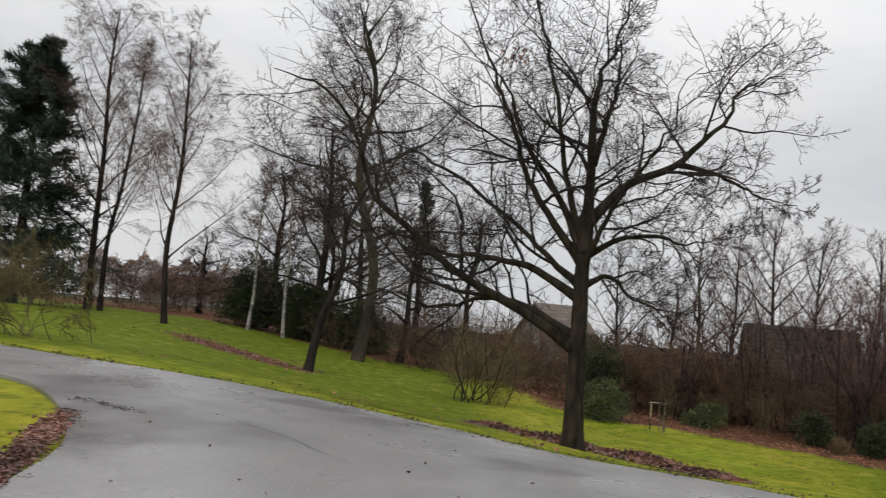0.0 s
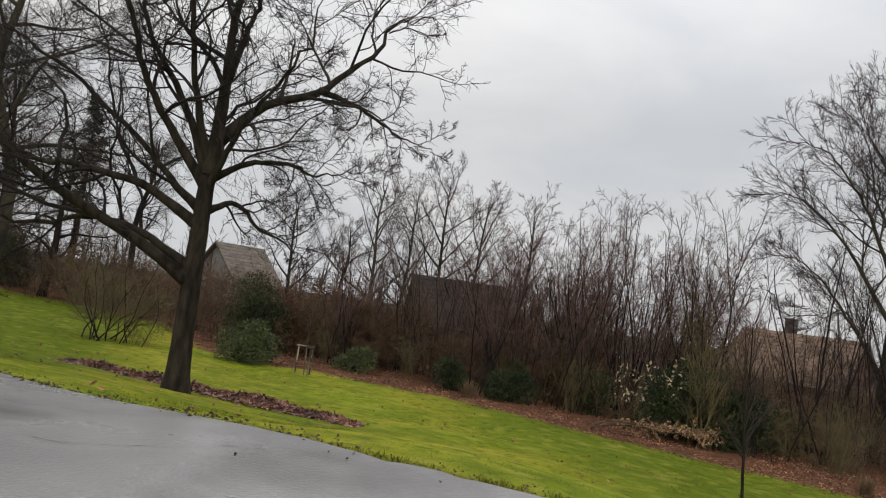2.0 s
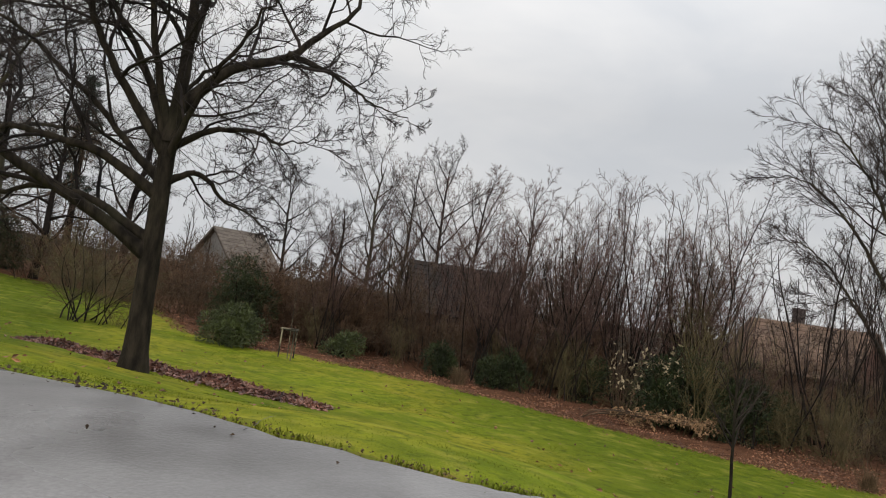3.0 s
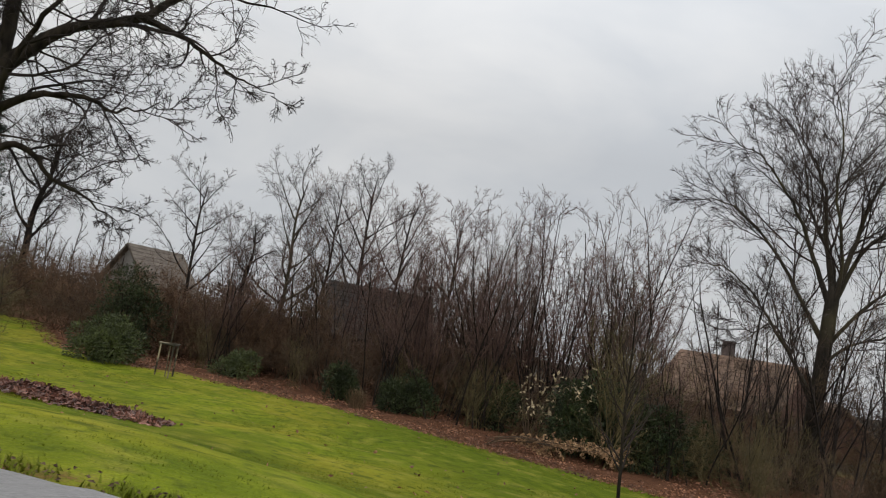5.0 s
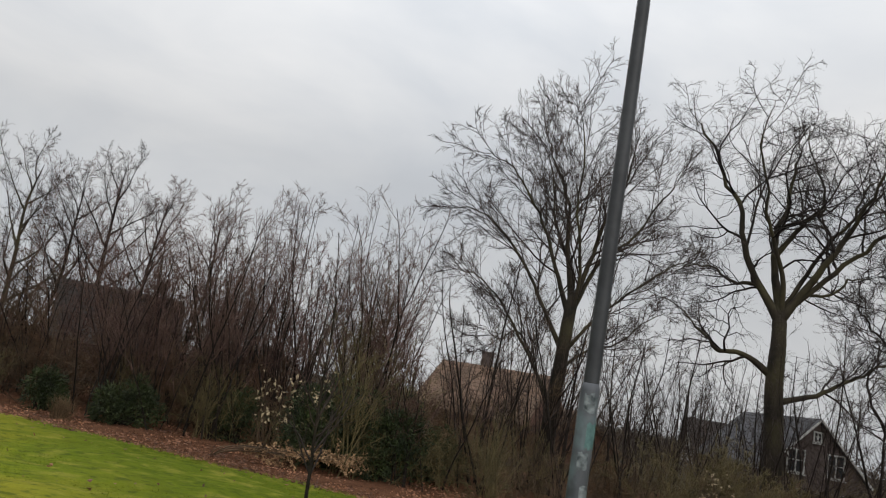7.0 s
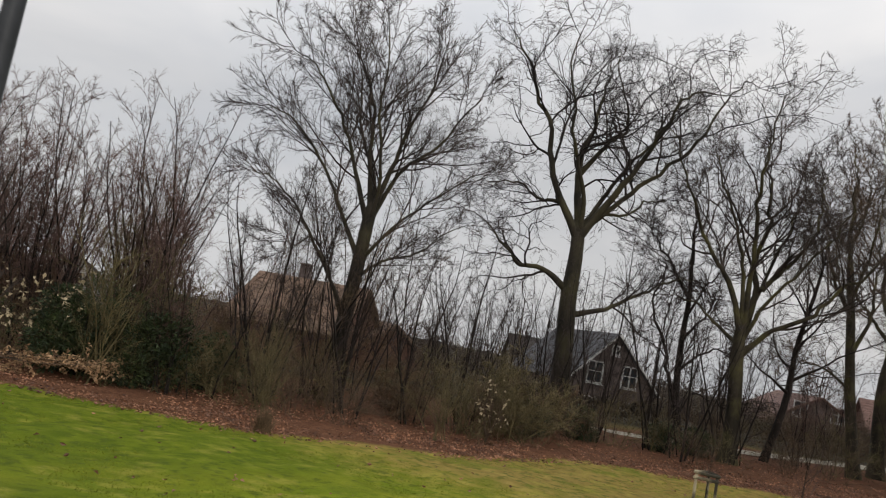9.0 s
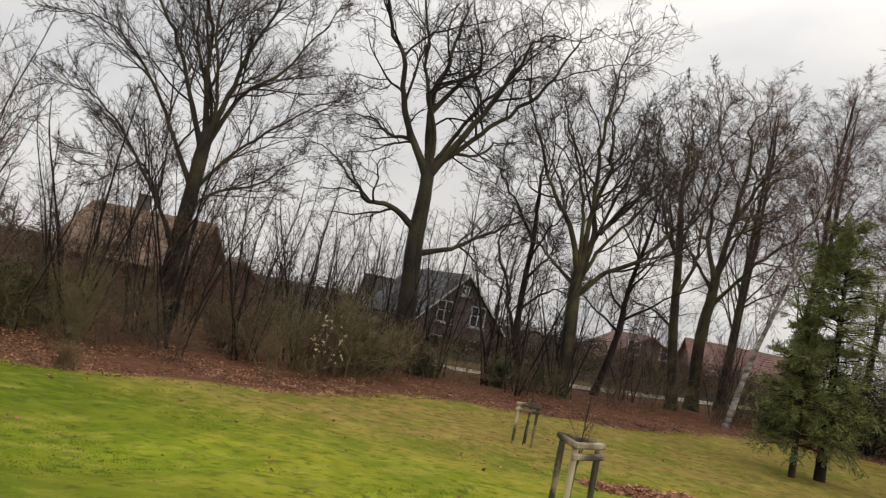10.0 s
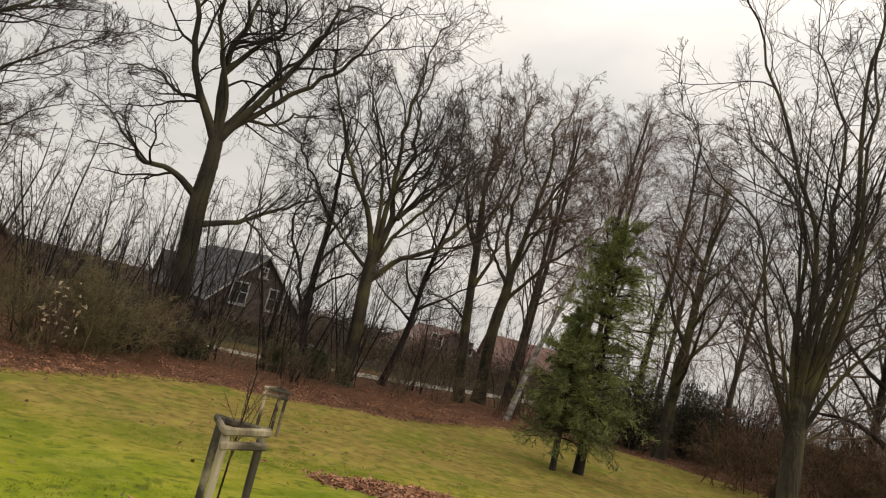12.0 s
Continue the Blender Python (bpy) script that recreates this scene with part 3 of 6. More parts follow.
def build_road():
    n, m = 150, 16
    far, near = spline([(*p, 0) for p in FAR_KERB], n), spline([(*p, 0) for p in NEAR_KERB], n)
    rng = np.random.default_rng(5)
    far[:, 1] += np.convolve(rng.normal(0, 0.12, n), np.ones(3) / 3, "same")
    t = np.linspace(0, 1, m)[None, :, None]
    g = far[:, None] * (1 - t) + near[:, None] * t
    g[..., 2] = ground_z(g[..., 0], g[..., 1]) + 0.05
    skirt_f, skirt_n = g[:, :1].copy(), g[:, -1:].copy()
    skirt_f[..., 2] -= 0.14
    skirt_n[..., 2] -= 0.14
    g = np.concatenate([skirt_f, g, skirt_n], 1)
    k = m + 2
    i, j = np.meshgrid(np.arange(n - 1), np.arange(k - 1), indexing="ij")
    a = (i * k + j).ravel()
    me = mesh_np("road", g.reshape(-1, 3), np.stack([a, a + k, a + k + 1, a + 1], 1), M_ASPHALT, False)
    road = tagged(new("road", me), "wet grey asphalt park road with cracks", "road", kind="structure")
    for x0, y0, th, ln in ((-2.7, 9.1, -23, 2.7), (1.6, 7.3, -28, 1.5), (-3.6, 10.2, -38, 2.5), (4.0, 7.2, 60, 0.7), (0.6, 9.2, -30, 1.6), (5.4, 5.6, -25, 1.1)):
        c = [(x0, y0)]
        for _ in range(14):
            th += rng.normal(0, 9)
            c.append((c[-1][0] + ln / 14 * math.cos(radians(th)), c[-1][1] + ln / 14 * math.sin(radians(th))))
        c = np.array(c)
        dv = unit(np.gradient(c, axis=0))
        nv = np.stack([-dv[:, 1], dv[:, 0]], 1) * rng.uniform(0.001, 0.006, (15, 1))
        both = np.concatenate([c + nv, c - nv])
        v = np.column_stack([both, ground_z(both[:, 0], both[:, 1]) + 0.056])
        q = np.arange(14)
        under("crack", mesh_np("crack", v, np.stack([q, q + 1, q + 16, q + 15], 1), M_CRACK), road, "dark open crack")


build_road()


# ---- trees ----
def guide(right, pts, depth):
    """Local polyline from (sideways, height) guide points; depth: how far the tip swings away."""
    r = np.array([right[0], right[1], 0.0])
    f = np.array([-right[1], right[0], 0.0])
    n = len(pts) - 1
    return np.array([r * u + f * depth * (i / n) ** 1.2 + np.array([0, 0, h]) for i, (u, h) in enumerate(pts)])


# crooked oak growth, in four orders from boughs to twig tips
OAKY = [dict(k=9, t0=0.16, angle=54, ratio=0.50, s=10, wobble=0.19, up=0.03, sides=5, thin=0.55, taper=0.2, rmin=0.010),
        dict(k=8, t0=0.14, angle=52, ratio=0.50, s=7, wobble=0.22, up=0.02, sides=4, thin=0.58, taper=0.3, rmin=0.0075),
        dict(k=6, t0=0.16, angle=50, ratio=0.56, s=4, wobble=0.24, up=0.015, sides=3, thin=0.62, rmin=0.0055),
        dict(k=3, t0=0.18, angle=46, ratio=0.66, s=2, wobble=0.24, up=0.0, sides=3, rmin=0.0042)]
# steep, slender growth that bends up towards the tips
STEEP = [dict(k=11, t0=0.15, angle=38, ratio=0.50, s=8, wobble=0.11, up=0.06, sides=5, thin=0.55, taper=0.22, rmin=0.012),
         dict(k=8, t0=0.14, angle=40, ratio=0.50, s=5, wobble=0.14, up=0.05, sides=4, thin=0.58, rmin=0.0085),
         dict(k=6, t0=0.16, angle=42, ratio=0.56, s=3, wobble=0.16, up=0.03, sides=3, rmin=0.0060),
         dict(k=3, t0=0.2, angle=38, ratio=0.66, s=1, wobble=0.2, up=0.02, sides=3, rmin=0.0048)]
MID = [dict(k=9, t0=0.13, angle=50, ratio=0.50, s=6, wobble=0.17, up=0.04, sides=4, thin=0.52, rmin=0.010),
       dict(k=7, t0=0.14, angle=48, ratio=0.56, s=3, wobble=0.19, up=0.03, sides=3, rmin=0.0065),
       dict(k=6, t0=0.18, angle=42, ratio=0.70, s=1, wobble=0.18, up=0.02, sides=3, rmin=0.0062)]


def guided_tree(name, label, at, right, trunk, r_trunk, limbs, bark, twig, levels, seed, category="tree", crook=0.03, furrow=0.0):
    rng = np.random.default_rng(seed)
    x, y = at
    thing = empty(name, (x, y, gz(x, y) - 0.05), label, category)
    tr = spline(guide(right, trunk, 0.0), 18)
    lp = [spline(guide(right, pts, depth), 24) for depth, r, pts in limbs]
    wob = [(np.cumsum(rng.normal(0, crook * plen(p[None])[0] / 6, p.shape), 0) + rng.normal(0, crook * 0.6, p.shape)) * np.linspace(0, 1, len(p))[:, None] for p in lp]
    lp = [p + w for p, w in zip(lp, wob)]
    wood(thing, rng, tr, r_trunk, lp, [r for _, r, _ in limbs], bark, twig, levels, furrow=furrow)
    return thing


# the bare oak by the road: low boughs to its west side, a fan of steep leaders
oak = guided_tree("oak_tree", "bare spreading oak with dark wet bark beside the road", (3.3, 17.6), (0.991, -0.135),
            [(-0.1, 0), (-0.12, 1.7), (-0.13, 3.0), (-0.14, 4.0), (-0.12, 4.9)], (0.215, 0.15), [
    (-1.6, 0.122, [(-0.14, 2.3), (-1.29, 3.01), (-2.87, 3.83), (-4.05, 4.93), (-4.93, 5.69), (-5.44, 7.14), (-6.44, 7.99), (-7.4, 8.3)]),
    (1.4, 0.092, [(-0.15, 2.6), (-1.17, 3.09), (-2.19, 3.28), (-3.36, 3.01), (-4.55, 3.05), (-5.73, 3.15)]),
    (-0.8, 0.098, [(-0.15, 3.5), (-1.31, 4.16), (-2.58, 4.38), (-3.69, 4.48), (-4.81, 4.82), (-6.44, 4.84)]),
    (1.8, 0.092, [(-0.14, 3.8), (-0.77, 4.36), (-1.43, 5.05), (-2.82, 6.14), (-4.04, 6.98), (-5.2, 7.56)]),
    (-1.4, 0.092, [(-0.14, 4.3), (-1.12, 5.61), (-1.76, 6.57), (-2.24, 7.41), (-2.64, 8.53), (-3.36, 10.13)]),
    (1.2, 0.087, [(-0.14, 4.5), (-0.94, 6.17), (-1.89, 7.6), (-2.33, 8.98), (-2.71, 10.0)]),
    (-0.6, 0.087, [(-0.13, 4.7), (-0.63, 6.21), (-0.89, 7.76), (-1.24, 9.45), (-1.47, 10.76)]),
    (0.5, 0.140, [(-0.12, 4.6), (-0.06, 6.3), (-0.1, 7.63), (-0.08, 8.57), (0.17, 9.71), (0.13, 11.1)]),
    (-0.9, 0.075, [(-0.06, 6.7), (0.26, 7.95), (0.51, 9.08), (0.77, 10.23)]),
    (0.9, 0.113, [(-0.08, 5.3), (0.73, 6.28), (1.72, 6.84), (2.44, 7.63), (3.17, 8.44), (3.64, 9.21), (4.13, 9.7)]),
    (-0.4, 0.059, [(1.85, 6.85), (2.83, 6.6), (3.57, 6.16), (4.43, 5.88)]),
    (-1.5, 0.065, [(-0.1, 4.5), (0.76, 4.96), (1.69, 4.89), (2.25, 4.63), (3.2, 4.78)]),
    (1.0, 0.065, [(-0.1, 3.8), (0.47, 4.14), (1.03, 3.82), (1.58, 3.62), (2.23, 3.18)]),
    (-2.6, 0.075, [(-0.12, 4.2), (0.1, 5.0), (0.5, 6.0), (1.0, 7.2), (1.3, 8.4)]),
    (2.6, 0.075, [(-0.12, 4.2), (-0.3, 5.2), (0.2, 6.3), (0.9, 7.0), (1.8, 7.9)]),
], M_BARK, M_TWIG_DARK, [dict(q, rmin=q["rmin"] * 1.15) for q in OAKY], 11, crook=0.06, furrow=0.008)

rc = np.random.default_rng(15)
under("leaf_tuft", leaf_mesh("leaf_tuft", rc, rc.normal(0, (0.26, 0.2, 0.12), (90, 3)) + np.array((-1.95, 0.8, 9.5)), rc.normal(0, 1, (90, 3)), 0.11, 0.06, M_LITTER, 0.2), oak, "tuft of withered leaves", "stuff")

# the old oak in the eastern bed
guided_tree("old_oak_tree", "tall bare old oak with crooked limbs among shrubs", (39.2, 18.0), (0.477, -0.879),
            [(0.3, 0), (0.05, 3.5), (-0.1, 5.6), (-0.1, 7.6), (-0.16, 8.9)], (0.42, 0.27), [
    (-1.5, 0.137, [(-0.2, 6.0), (-1.34, 6.76), (-2.39, 6.83), (-2.88, 7.39), (-3.7, 8.28), (-5.47, 9.28)]),
    (2.0, 0.125, [(-0.2, 8.5), (-1.19, 10.02), (-2.24, 10.10), (-3.64, 10.61), (-5.47, 10.55)]),
    (-1.0, 0.161, [(-0.2, 8.5), (-1.63, 10.95), (-2.26, 12.86), (-3.42, 14.72), (-4.8, 16.32), (-5.58, 17.51)]),
    (1.0, 0.173, [(-0.16, 8.7), (-0.59, 11.63), (-0.39, 13.94), (-0.3, 16.25), (-0.43, 18.31)]),
    (-1.2, 0.168, [(-0.1, 8.5), (1.06, 10.40), (2.03, 12.06), (3.09, 13.24), (4.07, 14.91), (6.25, 15.51)]),
    (1.4, 0.118, [(0.0, 4.9), (1.66, 5.66), (2.75, 6.63), (4.04, 7.89), (4.88, 8.81)]),
    (-0.5, 0.111, [(-0.6, 11.21), (0.6, 12.83), (1.46, 13.73), (1.14, 15.46), (1.03, 17.49)]),
    (3.0, 0.105, [(-0.1, 8.6), (0.8, 9.59), (2.0, 9.88), (3.4, 10.74), (4.6, 10.83)]),
    (-3.0, 0.125, [(-0.1, 8.6), (-0.2, 10.45), (-1.0, 12.35), (-1.6, 14.72), (-1.5, 16.91)]),
    (-0.4, 0.134, [(0.0, 8.8), (1.6, 10.54), (3.4, 12.45), (4.8, 14.72), (5.6, 16.81)]),
    (2.5, 0.111, [(-0.1, 8.8), (1.0, 11.11), (2.4, 13.59), (3.0, 15.68), (3.4, 17.20)]),
], M_GREYBARK, M_TWIG_DARK, [dict(OAKY[0], rmin=0.017), dict(OAKY[1], rmin=0.011), dict(OAKY[2], rmin=0.008, s=3), dict(OAKY[3], rmin=0.006, s=1)], 12, crook=0.09, furrow=0.014)

# the vase-shaped tree beside it
guided_tree("ash_tree", "tall bare tree with a fan of steep slender branches", (29.3, 20.9), (0.673, -0.74),
            [(-0.57, 0), (-0.6, 2.8), (-0.52, 4.5), (-0.46, 6.4), (-0.42, 7.37)], (0.29, 0.21), [
    (-1.5, 0.073, [(-0.57, 3), (-1.71, 4.66), (-2.99, 6.29), (-4.17, 7.24), (-5.38, 7.39)]),
    (1.5, 0.085, [(-0.5, 5.1), (-1.78, 7.11), (-2.92, 8.66), (-4.43, 9.94), (-5.92, 10.23)]),
    (-1.0, 0.091, [(-0.45, 6.37), (-1.29, 8.43), (-2.05, 9.98), (-3.26, 11.68), (-4.63, 12.32)]),
    (0.8, 0.102, [(-0.42, 6.84), (-0.83, 8.99), (-1.08, 10.99), (-1.74, 12.97), (-2.25, 14.3)]),
    (-0.8, 0.102, [(-0.4, 6.84), (0.01, 8.8), (0.22, 10.52), (0.64, 12.31), (0.65, 14.06)]),
    (1.2, 0.085, [(-0.42, 6.56), (0.43, 8.71), (1.62, 9.78), (2.63, 11.44), (3, 12.52)]),
    (0.4, 0.050, [(-0.59, 2.7), (-2.04, 5.44), (-2.98, 5.24), (-3.89, 5.9)]),
    (-1.2, 0.067, [(-0.5, 5), (0.52, 6.56), (1.62, 7.62), (2.91, 8.72), (3.83, 9.24)]),
    (2.6, 0.079, [(-0.45, 6.19), (-0.59, 8.1), (-1.51, 10.23), (-2.06, 12.67), (-2.98, 13.8)]),
    (-2.6, 0.079, [(-0.45, 6.19), (-0.22, 8.1), (-0.5, 10.45), (-0.4, 12.67), (-0.59, 14.65)]),
    (2.4, 0.062, [(-0.5, 4.4), (0.24, 5.2), (1.44, 5.8), (2.54, 6.84), (3.46, 7.45)]),
], M_GREYBARK, M_TWIG, [dict(STEEP[0], rmin=0.015, k=14, ratio=0.42), dict(STEEP[1], rmin=0.010), dict(STEEP[2], rmin=0.0075), dict(STEEP[3], rmin=0.006, k=4, ratio=0.6)], 13, crook=0.05)

# the many-stemmed tree near the lawn's south-east side
guided_tree("hornbeam_tree", "bare many-stemmed tree with furrowed mossy bark on the lawn", (30.8, -3.4), (-0.236, -0.972),
            [(-0.02, 0), (-0.11, 1.7), (-0.17, 2.69), (-0.23, 3.45)], (0.235, 0.18), [
    (-1.0, 0.055, [(-0.28, 2.5), (-0.63, 3.47), (-1.11, 4.67), (-1.61, 6.88), (-2.65, 7.7), (-3.31, 8.61), (-4.16, 10.0)]),
    (0.8, 0.064, [(-0.25, 2.7), (-0.57, 4.68), (-0.83, 7.33), (-1.75, 8.81), (-2.42, 9.57), (-3.21, 11.31)]),
    (-0.7, 0.076, [(-0.24, 2.9), (-0.26, 5.28), (-0.41, 7.13), (-0.9, 8.44), (-1.65, 10.23), (-2.28, 11.29), (-2.96, 13.01), (-3.3, 14.11)]),
    (1.1, 0.070, [(-0.21, 3.1), (-0.12, 6.11), (-0.31, 7.82), (-0.4, 9.15), (-0.81, 10.72), (-1.57, 12.18), (-2.0, 13.95)]),
    (0.3, 0.091, [(-0.17, 3.1), (0.1, 5.88), (0.1, 7.22), (-0.31, 10.99), (-0.5, 12.56), (-0.8, 14.55)]),
    (-1.2, 0.070, [(-0.15, 3.0), (0.32, 5.93), (0.28, 7.52), (0.04, 9.67), (-0.21, 12.07), (-0.33, 14.39)]),
    (0.9, 0.064, [(-0.07, 3.0), (0.4, 5.42), (0.62, 7.18), (0.72, 9.6), (0.91, 12.24), (1.0, 13.95)]),
    (-0.6, 0.051, [(-0.03, 2.7), (0.51, 4.16), (1.11, 5.2), (1.7, 6.85), (2.09, 8.46)]),
    (0.5, 0.034, [(-0.33, 2.5), (-0.7, 3.45), (-1.55, 4.99), (-2.32, 5.66), (-3.02, 5.81)]),
    (-1.6, 0.045, [(-0.2, 2.8), (-0.1, 5.0), (0.9, 7.4), (1.6, 9.8), (2.0, 12.2)]),
    (1.7, 0.045, [(-0.2, 2.8), (-0.6, 5.4), (-0.9, 8.0), (-1.2, 10.6), (-1.3, 13.2)]),
    (-1.9, 0.040, [(-0.25, 2.6), (-0.8, 4.6), (-1.6, 6.6), (-2.0, 8.8)]),
    (1.5, 0.027, [(0.0, 2.4), (0.9, 3.3), (1.9, 3.7), (2.9, 4.4)]),
], M_MOSSBARK, M_TWIG, [dict(STEEP[0], k=13, t0=0.08, angle=36, ratio=0.29, up=0.05), dict(STEEP[1], angle=40, k=6), dict(STEEP[2], k=5), STEEP[3]], 14, crook=0.04, furrow=0.02)


def park_tree(name, label, at, height, r0, seed, bark, twig, fork=0.32, spread=38, n=9, lean=(0.0, 0.0), up=0.05, levels=MID, group="", branch=0.5, crook=0.13, limb=0.42, bend=0.02):
    """A bare tree grown by rule: limbs leave the trunk from fork upwards."""
    rng = np.random.default_rng(seed)
    x, y = at
    thing = empty(name, (x, y, gz(x, y) - 0.05), label, "tree", group)
    top = np.array([lean[0], lean[1], height])
    tr = np.array([top * t + np.array([0, 0, 0]) + (rng.normal(0, bend * height, 3) * (t > 0)) * np.array([1, 1, 0]) for t in (0, 0.25, 0.5, 0.75, 0.97)])
    tr = spline(tr, 18)
    t = fork + (0.92 - fork) * (np.arange(n) + rng.random(n) * 0.8) / n
    idx = t * 17
    i = np.minimum(idx.astype(int), 16)
    p = tr[i] + (tr[i + 1] - tr[i]) * (idx - i)[:, None]
    az = np.arange(n) * 2.4 + rng.uniform(0, 1.0, n)
    an = np.radians(spread * rng.uniform(0.75, 1.25, n) * (1.15 - 0.45 * t))
    d = np.stack([np.cos(az) * np.sin(an), np.sin(az) * np.sin(an), np.cos(an)], 1)
    ln = height * branch * (1.15 - 0.75 * t) * rng.uniform(0.8, 1.2, n)
    lp = grow(rng, p, d, ln, 12, crook, up)
    wood(thing, rng, tr, (r0, r0 * 0.22), list(lp), list(r0 * limb * (1.15 - 0.75 * t)), bark, twig, levels, root=1.35)
    return thing


COARSE = [dict(MID[0], rmin=0.011), dict(MID[1], rmin=0.0075), dict(MID[2], k=7, rmin=0.0074)]
DROOP = [dict(k=8, t0=0.15, angle=42, ratio=0.50, s=5, wobble=0.12, up=-0.02, sides=3, thin=0.5, rmin=0.010),
         dict(k=7, t0=0.12, angle=38, ratio=0.55, s=3, wobble=0.14, up=-0.12, sides=3, rmin=0.0075),
         dict(k=8, t0=0.12, angle=36, ratio=0.66, s=1, wobble=0.10, up=-0.30, sides=3, rmin=0.0066)]

HAZY = [dict(DROOP[0], rmin=0.008), dict(DROOP[1], rmin=0.006), dict(DROOP[2], k=12, rmin=0.0058)]
DENSE = [dict(q, rmin=q["rmin"] * 1.15) for q in COARSE]

def birch(label, *how, **more):
    """A birch: thin limbs along a straight stem and a haze of hanging twigs."""
    park_tree("birch_tree", label, *how, limb=0.30, crook=0.08, bend=0.007, **more)


# west side of the park
park_tree("lime_tree", "tall bare tree with a straight grey trunk", (-4.6, 42.2), 21, 0.31, 21, M_GREYBARK, M_TWIG, 0.30, 62, 16, (-1.0, 0), 0.03, [dict(q, k=q["k"] + 2, angle=55) for q in DENSE], branch=0.42)
park_tree("leaning_tree", "small leaning bare tree on the lawn", (-5.4, 31.2), 8.5, 0.18, 22, M_DARKBARK, M_TWIG, 0.30, 60, 10, (1.6, 0), 0.04, DENSE)
birch("bare birch with drooping fine twigs", (-15.2, 41.1), 16.5, 0.155, 23, M_DARKBARK, M_TWIG_RED, 0.2, 40, 20, (-0.3, 0), 0.05, HAZY, "birches on the west lawn", branch=0.38)
birch("tall bare twin-stemmed birch with drooping fine twigs", (-22.0, 46.4), 20, 0.20, 24, M_DARKBARK, M_TWIG_RED, 0.18, 40, 22, (-0.3, 0), 0.05, HAZY, "birches on the west lawn", branch=0.38)
birch("slender bare birch stem beside the tall birch", (-21.3, 46.6), 17, 0.15, 25, M_DARKBARK, M_TWIG_RED, 0.25, 30, 12, (0.9, 0), 0.07, HAZY, "birches on the west lawn", branch=0.37)
birch("thin white birch before the dark yews", (-12.3, 47.6), 11, 0.10, 26, M_BIRCH, M_TWIG_RED, 0.35, 32, 9, (0.2, 0), 0.07, HAZY, "birches on the west lawn", branch=0.28)
birch("thin white birch before the dark yews", (-9.9, 47.0), 11, 0.10, 27, M_BIRCH, M_TWIG_RED, 0.35, 32, 9, (-0.2, 0), 0.07, HAZY, "birches on the west lawn", branch=0.28)
park_tree("apple_tree", "low round bare fruit tree far across the lawn", (-19.5, 60), 6.5, 0.24, 28, M_DARKBARK, M_TWIG, 0.2, 62, 9, (0, 0), 0.03, DENSE)
park_tree("maple_tree", "bare dark tree behind the oak", (-8.5, 50), 15, 0.3, 29, M_DARKBARK, M_TWIG, 0.25, 50, 12, (0.5, 0), 0.03, DENSE)
park_tree("maple_tree", "bare tree at the back of the west bed", (1.5, 52), 11, 0.22, 30, M_DARKBARK, M_TWIG, 0.3, 44, 10, (0.5, 0), 0.05, DENSE)

park_tree("maple_tree", "bare dark tree behind the lime", (-6.5, 56), 14, 0.26, 45, M_DARKBARK, M_TWIG, 0.2, 55, 13, (-0.5, 0), 0.03, DENSE)
park_tree("maple_tree", "low spreading bare tree in the west bed", (-2.5, 47), 9, 0.2, 46, M_DARKBARK, M_TWIG_BROWN, 0.2, 60, 12, (0.5, 0), 0.02, DENSE)

park_tree("maple_tree", "dense dark tree beside the yews", (-12.5, 53), 12, 0.22, 48, M_DARKBARK, M_TWIG, 0.2, 55, 14, (0.3, 0), 0.02, DENSE)
park_tree("maple_tree", "dense dark tree beside the yews", (-7.6, 52), 11.5, 0.2, 49, M_DARKBARK, M_TWIG, 0.2, 55, 14, (-0.3, 0), 0.02, DENSE)

